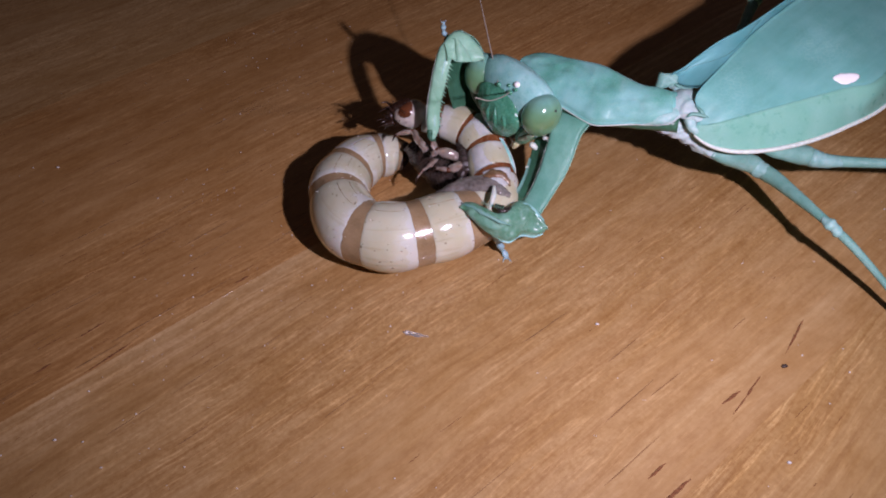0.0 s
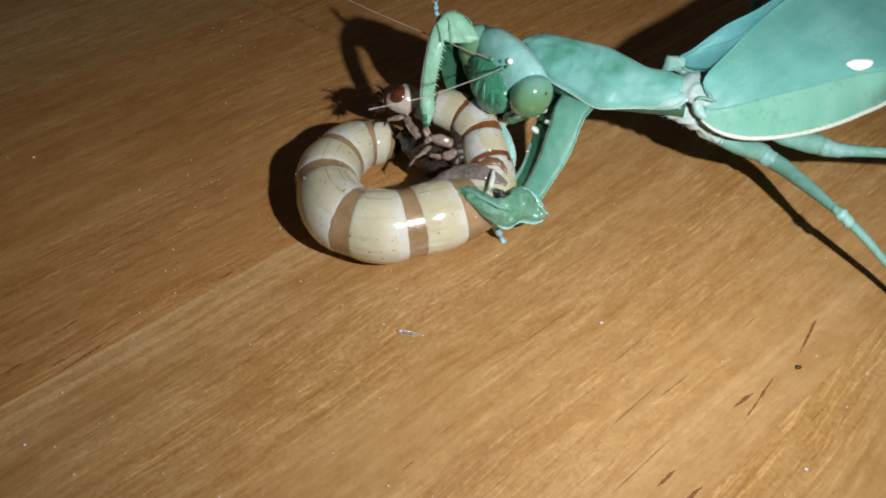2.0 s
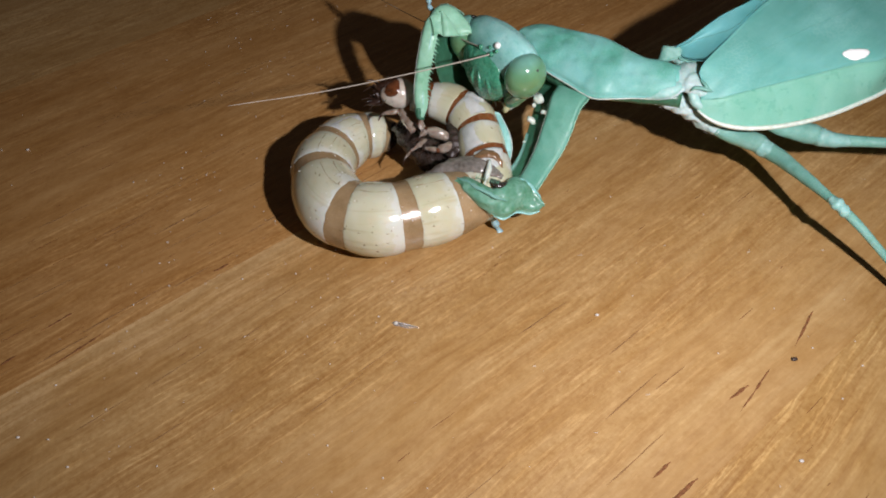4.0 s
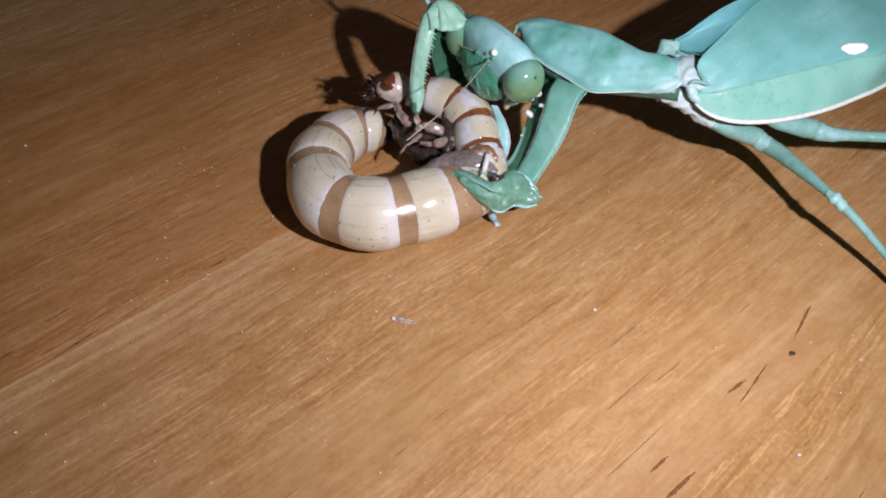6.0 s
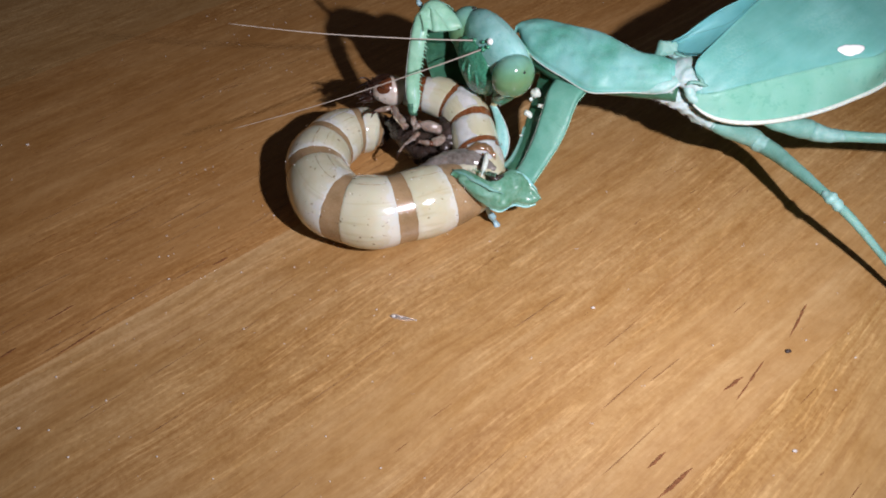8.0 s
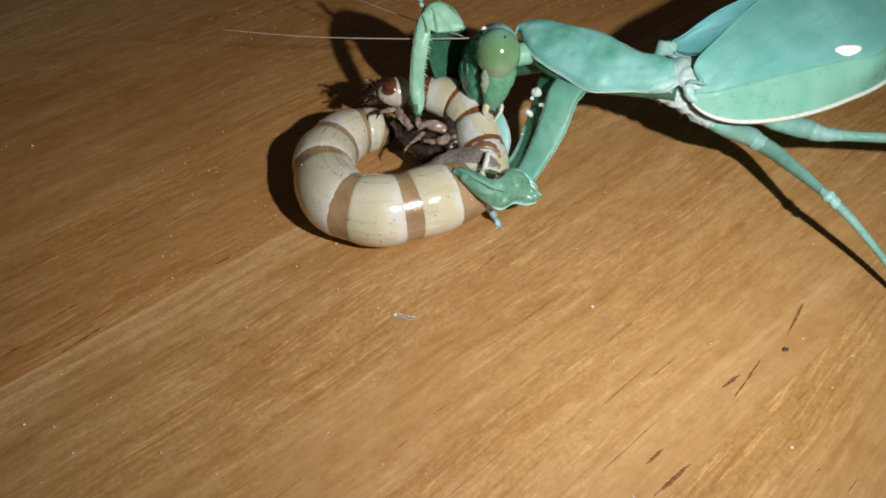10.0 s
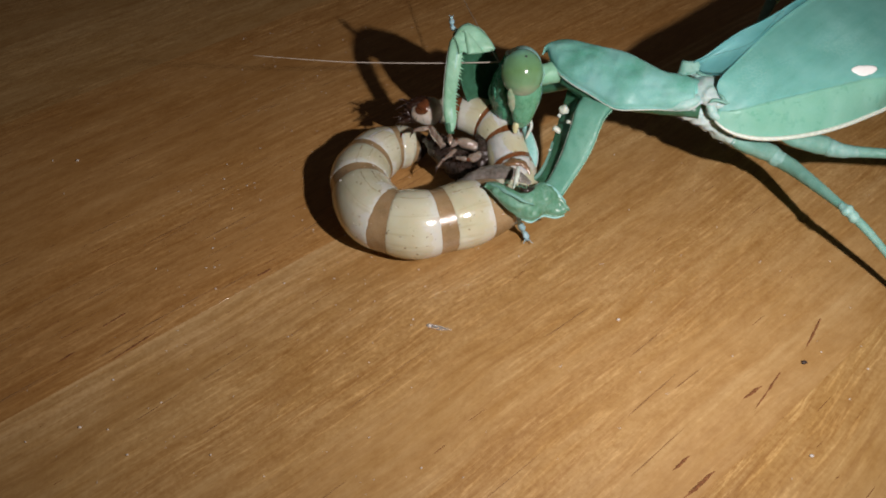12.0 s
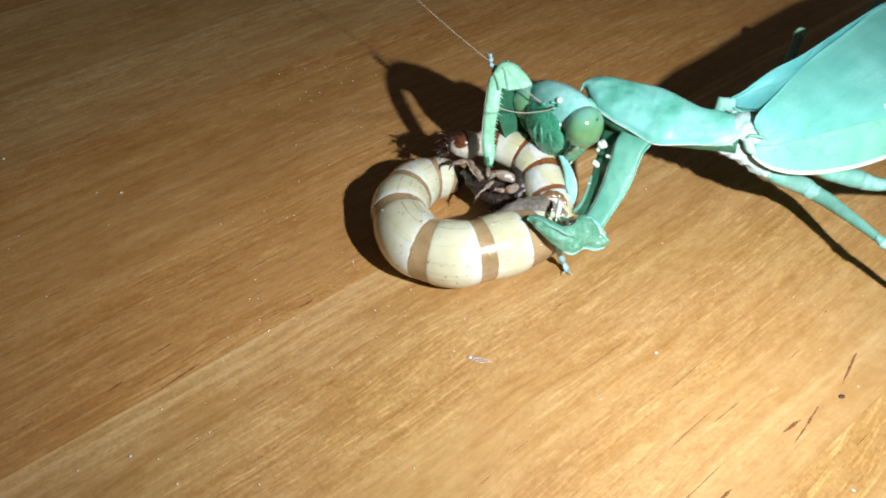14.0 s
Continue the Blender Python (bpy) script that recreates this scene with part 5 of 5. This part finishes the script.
# ---- marks and dust on the wood ----
def build_marks():
    for x, y, long, wide, turn in (
        (28.2, 39.3, 6.0, 0.30, 49), (34.7, 46.1, 5.2, 0.42, 54), (26.6, 39.0, 2.5, 0.50, 34), (-37.5, 47.1, 3.6, 0.32, 43), (-34.5, 43.8, 5.3, 0.36, 45),
        (-23.0, 53.9, 1.9, 0.40, 36), (-40.7, 42.5, 1.9, 0.40, 45), (19.3, 29.4, 4.5, 0.60, 38), (18.2, 31.5, 2.4, 0.50, 39),
    ):
        mark = thing("wood_mark", (x, y, 0.0), "dark brown sunken streak in the wood grain", "wood mark", "structure")
        rows = [(x + math.cos(radians(turn)) * long * s - math.sin(radians(turn)) * wob * wide, y + math.sin(radians(turn)) * long * s + math.cos(radians(turn)) * wob * wide, 0.0, wide / 3.2 * w, 0.015) for s, w, wob in ((-0.5, 0.05, 0), (-0.42, 0.3, 0.03), (-0.3, 0.55, 0.0), (-0.1, 0.85, -0.05), (0.08, 0.95, 0), (0.24, 0.9, 0.06), (0.38, 0.55, 0.05), (0.5, 0.05, 0))]
        part("streak", loft(rows, 10, 5, rough=0.07), STREAK, mark)
    rng = random.Random(7)
    slivers = []
    for k in range(300):
        a, c = rng.uniform(-75, 70), rng.choice((rng.uniform(-30, 9), rng.uniform(9, 54), rng.uniform(55, 100), rng.uniform(56, 85)))
        x, y = GRAIN_DIR[0] * a + CROSS_DIR[0] * c, GRAIN_DIR[1] * a + CROSS_DIR[1] * c
        turn, long, wide = radians(GRAIN + rng.gauss(1, 2.0)), rng.uniform(0.5, 2.6) ** 1.15, rng.uniform(0.015, 0.045)
        d = np.array((math.cos(turn), math.sin(turn), 0)) * long / 2
        p = np.array((x, y, 0.0))
        slivers.append(loft([(*(p - d), 0.01, 0.004), (*(p - d * 0.4), wide, 0.008), (*(p + d * 0.3), wide * 0.8, 0.008), (*(p + d), 0.01, 0.004)], 5, 1))
    stripes = []
    for k in range(120):
        a, c = rng.uniform(-75, 45), rng.choice((rng.uniform(55.5, 72), rng.uniform(55.5, 92), rng.uniform(12, 50)))
        x, y = GRAIN_DIR[0] * a + CROSS_DIR[0] * c, GRAIN_DIR[1] * a + CROSS_DIR[1] * c
        turn, long, wide = radians(GRAIN + rng.gauss(1, 1.2)), rng.uniform(2.0, 8.0), rng.uniform(0.03, 0.085)
        d = np.array((math.cos(turn), math.sin(turn), 0)) * long / 2
        q = np.array((x, y, 0.0))
        w = np.array((-d[1], d[0], 0)) * rng.uniform(-0.02, 0.02)
        stripes.append(loft([(*(q - d), 0.008, 0.004), (*(q - d * 0.5 + w), wide, 0.007), (*(q + d * 0.1), wide * 0.55, 0.007), (*(q + d * 0.45 - w), wide * 0.8, 0.007), (*(q + d), 0.008, 0.004)], 5, 3))
    pores = thing("wood_pores", (0, 60, 0), "thin dark pores along the wood grain", "wood pores", "stuff")
    part("pore_streaks", join(*slivers), STREAK, pores)
    part("grain_streaks", join(*stripes), GRAIN_STREAK, pores)
    fibres = []
    for k in range(5):
        p = np.array((rng.uniform(4, 36), rng.uniform(30, 56), 0.02))
        q = p + np.array((rng.uniform(-0.6, 0.6), rng.uniform(-0.5, 0.5), 0.0))
        fibres.append(thread([p, (p + q) / 2 + np.array((0.12, -0.1, 0.01)), q], 0.022, 0.018, 5, 4))
    lint = thing("lint", (0, 45, 0), "tiny white fibres lying on the wood", "lint", "stuff")
    part("fibres", join(*fibres), DUST, lint)
    crumb = thing("crumb", (32.6, 42.5, 0), "dark crumb lying on the wood", "crumb")
    part("crumb_body", loft([(32.35, 42.35, 0.08, 0.06, 0.06), (32.5, 42.45, 0.12, 0.2, 0.12), (32.7, 42.55, 0.13, 0.15, 0.13), (32.85, 42.5, 0.09, 0.16, 0.09), (32.92, 42.5, 0.06, 0.03, 0.03)], 9, 2, rough=0.06), CRUMB, crumb)
    rng = random.Random(11)
    specks = []
    for k in range(420):
        x, y = rng.choice((rng.uniform(-60, 60), rng.uniform(-34, -6))), rng.uniform(24, 105)
        r = rng.choice((0.03, 0.035, 0.04, 0.05, 0.06, 0.07, 0.09))
        specks.append(ball((x, y, r * 0.6), (r * rng.uniform(0.8, 1.6), r, r * 0.7), 6, 4))
    for x, y, r in ((-49.7, 72.6, 0.15), (30.1, 32.3, 0.16), (-36.7, 34.6, 0.12), (15.0, 47.7, 0.15), (-68, 79.4, 0.16), (-4.6, 46.7, 0.15), (-3.9, 46.6, 0.05), (-2.4, 46.2, 0.05)):
        specks.append(ball((x, y, r * 0.6), (r * 1.4, r, r * 0.7), 8, 6))
    dust = thing("dust", (0, 40, 0), "scattered white dust specks on the wood", "dust", "stuff")
    part("specks", join(*specks), DUST, dust)
    drop = thing("spittle_drop", (-3.9, 46.6, 0), "tiny clear wet drop smeared on the wood", "drop")
    part("drop_body", loft([(-5.0, 46.8, 0.0, 0.05, 0.02), (-4.6, 46.78, 0.0, 0.3, 0.1), (-4.1, 46.65, 0.0, 0.26, 0.08), (-3.5, 46.45, 0.0, 0.3, 0.1), (-2.9, 46.35, 0.0, 0.16, 0.06), (-2.3, 46.3, 0.0, 0.04, 0.02)], 14, 5, rough=0.05), WET, drop)


build_marks()


# ---- movement: seconds, then place (and turn) of each moving thing ----
NEAR_TIPS = (
    (0.0, 2.5, 49.4, 27.0),
    (0.5, 1.9, 48.1, 27.0),
    (1.5, 1.7, 48.0, 27.0),
    (2.0, -1.5, 54.6, 22.0),
    (2.5, -17.8, 76.7, 3.8),
    (3.0, -19.3, 74.3, 4.9),
    (5.5, 2.3, 48.1, 26.0),
    (6.0, 1.0, 53.7, 20.0),
    (6.5, -18.9, 70.5, 4.8),
    (7.5, -20.2, 63.9, 8.7),
    (8.0, -20.9, 64.5, 7.7),
    (10.5, -23.5, 72.0, 15.2),
    (11.0, -23.9, 72.6, 14.4),
    (11.5, -22.9, 65.6, 17.7),
    (12.0, -25.1, 65.3, 17.4),
    (12.5, -24.7, 65.6, 15.8),
    (13.0, -25.0, 66.7, 16.2),
    (13.3, -22.3, 63.5, 13.8),
    (13.5, -22.9, 62.8, 13.1),
    (13.7, -7.0, 57.7, 19.0),
    (14.0, -2.0, 52.4, 25.0),
)
FAR_TIPS = (
    (0.0, 3.5, 84.7, 20.0),
    (0.5, 1.3, 81.9, 20.0),
    (1.5, -2.1, 77.9, 20.0),
    (2.0, -9.5, 79.5, 16.0),
    (2.5, -8.0, 91.1, 11.0),
    (3.0, -8.6, 91.0, 10.6),
    (5.5, -9.2, 88.8, 8.9),
    (6.0, -9.8, 88.3, 9.6),
    (6.5, -12.6, 86.8, 12.2),
    (7.0, -19.6, 75.5, 17.0),
    (7.5, -20.1, 70.6, 18.3),
    (8.0, -20.4, 64.7, 19.9),
    (10.5, -15.9, 88.2, 10.6),
    (11.0, -14.1, 90.9, 9.6),
    (11.5, -0.4, 97.1, 7.1),
    (12.0, -2.1, 97.4, 10.2),
    (12.5, -9.1, 94.0, 15.3),
    (13.0, -9.2, 94.9, 15.5),
    (13.5, -17.8, 80.5, 24.1),
    (14.0, -14.6, 86.3, 21.1),
)
LARVA_ROWS = (
    (0.0, 0.32, -1.20, 0.19, -1.39),
    (0.5, 0.13, -0.80, 0.24, -3.27),
    (1.0, -0.15, -0.94, 0.20, -2.29),
    (1.5, -0.08, -0.87, 0.21, -2.35),
    (2.0, 0.04, -0.64, 0.21, -1.87),
    (2.5, 0.11, -0.71, 0.20, -1.63),
    (3.0, 0.17, -0.69, 0.19, -1.63),
    (5.5, -0.24, -0.73, 0.11, -2.34),
    (6.0, -0.22, -0.60, 0.11, -2.04),
    (6.5, -0.29, -0.65, 0.07, -1.82),
    (7.0, -0.38, -0.58, 0.01, -1.28),
    (7.5, -0.43, -0.47, 0.02, -1.25),
    (8.0, -0.39, -0.42, 0.06, -0.87),
    (10.5, 0.13, -0.08, 0.02, -0.18),
    (11.0, -0.00, -0.00, -0.00, -0.00),
    (11.5, 0.01, 0.13, -0.07, 0.06),
    (12.0, 0.14, 0.04, 0.09, 0.21),
    (12.5, 0.26, 0.35, -0.03, -0.13),
    (13.0, 0.30, 0.51, -0.03, 0.04),
    (13.5, 0.25, 0.49, -0.01, 0.05),
    (14.0, 0.21, 0.71, -0.00, -0.32),
)
MANTIS_ROWS = (
    (0.0, -0.33, -1.38, -0.20, 1.35),
    (0.5, -0.08, -0.15, -0.45, 0.96),
    (1.0, -0.30, -0.37, -0.67, -0.07),
    (1.5, -0.28, -0.31, -0.60, -0.09),
    (2.0, -0.18, -0.30, -0.46, 0.34),
    (2.5, -0.19, -0.24, -0.43, 0.49),
    (3.0, -0.11, -0.06, -0.46, 0.57),
    (5.5, -0.07, 0.11, -0.66, 0.13),
    (6.0, -0.06, 0.15, -0.55, 0.01),
    (6.5, -0.13, -0.03, -0.72, -0.44),
    (7.0, 0.02, 0.08, -0.68, -0.25),
    (7.5, -0.06, -0.07, -0.57, -0.23),
    (8.0, -0.07, -0.02, -0.44, -0.03),
    (10.5, 0.05, 0.13, -0.17, -0.16),
    (11.0, 0.00, 0.00, -0.00, -0.00),
    (11.5, 0.15, 0.12, -0.29, 0.19),
    (12.0, -0.10, 0.14, 0.37, 0.35),
    (12.5, 0.17, 0.40, -0.03, -0.19),
    (13.0, 0.11, 0.29, 0.21, 0.16),
    (13.5, 0.11, 0.36, 0.31, 0.36),
    (14.0, 0.26, 0.56, 0.40, 0.79),
)
HEAD_ROWS = (
    (0.0, 7.41, 70.63, 12.82, -3, -1, 128),
    (0.5, 6.73, 69.54, 13.55, -19, -1, 136),
    (1.0, 7.04, 70.32, 14.76, -13, -8, 130),
    (1.5, 6.66, 70.40, 14.44, -9, -8, 129),
    (2.0, 6.37, 70.68, 13.39, -1, -5, 124),
    (2.5, 5.85, 71.15, 13.64, -1, -0, 120),
    (3.0, 5.99, 71.45, 13.73, -7, 5, 121),
    (5.5, 6.26, 71.00, 13.32, -14, -3, 130),
    (6.0, 6.11, 70.41, 13.42, -18, -3, 128),
    (6.5, 6.39, 71.04, 13.95, -6, -5, 124),
    (7.0, 5.99, 71.07, 14.01, -1, -3, 121),
    (7.5, 5.87, 71.43, 13.90, 2, -2, 121),
    (8.0, 5.71, 70.97, 13.68, -7, -2, 118),
    (10.5, 5.34, 71.78, 12.30, 5, 42, 100),
    (11.0, 5.02, 72.20, 12.34, 1, 42, 97),
    (11.5, 5.54, 72.00, 12.17, 2, 42, 93),
    (12.0, 5.47, 71.86, 11.67, -4, 42, 94),
    (12.5, 6.37, 71.75, 11.91, -1, 42, 96),
    (12.8, 6.23, 72.08, 11.98, -1, 42, 101),
    (13.0, 6.14, 72.55, 12.04, -2, 42, 95),
    (13.3, 5.56, 72.25, 12.49, -8, 14, 121),
    (13.5, 5.56, 72.13, 12.52, 0, 18, 113),
    (14.0, 5.54, 71.73, 12.02, -4, 10, 126),
)

LARVA_FRONT_ROWS = (
    (0.0, 0.26, 0.47, 0.44),
    (0.5, 0.38, 0.80, 0.74),
    (1.0, 0.19, 0.47, 0.44),
    (1.5, 0.19, 0.54, 0.50),
    (2.0, 0.19, 0.47, 0.44),
    (2.5, 0.13, 0.33, 0.31),
    (3.0, 0.13, 0.30, 0.28),
    (5.5, 0.13, 0.47, 0.44),
    (6.0, 0.13, 0.40, 0.37),
    (6.5, 0.06, 0.25, 0.23),
    (7.0, 0.06, 0.19, 0.17),
    (7.5, 0.06, 0.14, 0.13),
    (8.0, 0.06, 0.14, 0.13),
    (10.5, 0.00, 0.02, 0.02),
    (11.0, 0.00, 0.00, 0.00),
    (11.5, 0.00, -0.18, -0.17),
    (12.0, 0.00, 0.00, 0.00),
    (12.5, -0.06, -0.26, -0.24),
    (13.0, -0.06, -0.23, -0.22),
    (13.5, -0.06, -0.21, -0.20),
    (14.0, 0.00, -0.09, -0.09),
)
FAR_LEG_ROWS = (
    (0.0, 1.60, 0.73, 0.68, 6.5),
    (0.5, 1.57, 0.54, 0.50, 8.3),
    (1.0, 0.96, 0.49, 0.46, 4.0),
    (1.5, 1.03, 0.48, 0.44, 4.0),
    (2.0, 1.03, 0.53, 0.49, 4.2),
    (2.5, 0.93, 0.42, 0.40, 3.1),
    (3.0, 0.87, 0.38, 0.35, 3.0),
    (5.5, 0.67, 0.25, 0.23, 5.6),
    (6.0, 0.58, 0.19, 0.18, 4.8),
    (6.5, 0.34, 0.18, 0.17, 3.5),
    (7.0, -0.07, 0.11, 0.10, 1.9),
    (7.5, -0.07, 0.15, 0.14, 1.8),
    (8.0, -0.05, 0.15, 0.14, 1.9),
    (10.5, 0.11, 0.01, 0.01, 0.3),
    (11.0, 0.00, 0.00, 0.00, 0.0),
    (11.5, -0.26, 0.09, 0.08, -1.0),
    (12.0, 0.13, -0.11, -0.10, -0.7),
    (12.5, -0.28, -0.14, -0.13, -2.3),
    (13.0, -0.21, -0.09, -0.08, -2.3),
    (13.5, -0.21, -0.14, -0.13, -2.2),
    (14.0, -0.16, -0.08, -0.08, -1.0),
)


def motions():
    base = Vector(BASE)
    walk(LARVA, [(t, pose((-5 + x) * U, (64 + y) * U, max(z, 0) * U, 0, 0, a)) for t, x, y, z, a in LARVA_ROWS])
    walk(MANTIS, [(t, pose((24 + x) * U, (66 + y) * U, z * U, 0, 0, a)) for t, x, y, z, a in MANTIS_ROWS])
    heads = [(r[0], pose(*((Vector(r[1:4]) - base) * U), *r[4:])) for r in HEAD_ROWS]
    walk(HEAD, heads)
    for ob in LARVA_FRONT:
        at = ob.location.copy()
        walk(ob, [(t, Matrix.Translation(at + Vector(d) * U)) for t, *d in LARVA_FRONT_ROWS])
    hinge, axis = (Vector((-2.0, 71.5, 13.0)) - base) * U, Vector((0, 0.682, -0.731))
    walk(FAR_LEG, [(t, Matrix.Translation(hinge + Vector(d) * U) @ Matrix.Rotation(radians(a), 4, axis) @ Matrix.Translation(-hinge)) for t, *d, a in FAR_LEG_ROWS])

    def head_at(t):
        k = max(i for i in range(len(heads)) if heads[i][0] <= t + 1e-6)
        if k == len(heads) - 1:
            return heads[k][1]
        (a, m), (b, n) = heads[k], heads[k + 1]
        return m.lerp(n, (t - a) / (b - a))

    for ob, tips in zip(ANTENNAE, (NEAR_TIPS, FAR_TIPS)):
        at = ob.location.copy()
        rows = []
        for t, *tip in tips:
            m = head_at(t)
            way = m.inverted() @ ((Vector(tip) - base) * U) - at
            rows.append((t, Matrix.Translation(at) @ way.to_track_quat("Z", "Y").to_matrix().to_4x4()))
        walk(ob, rows)


motions()
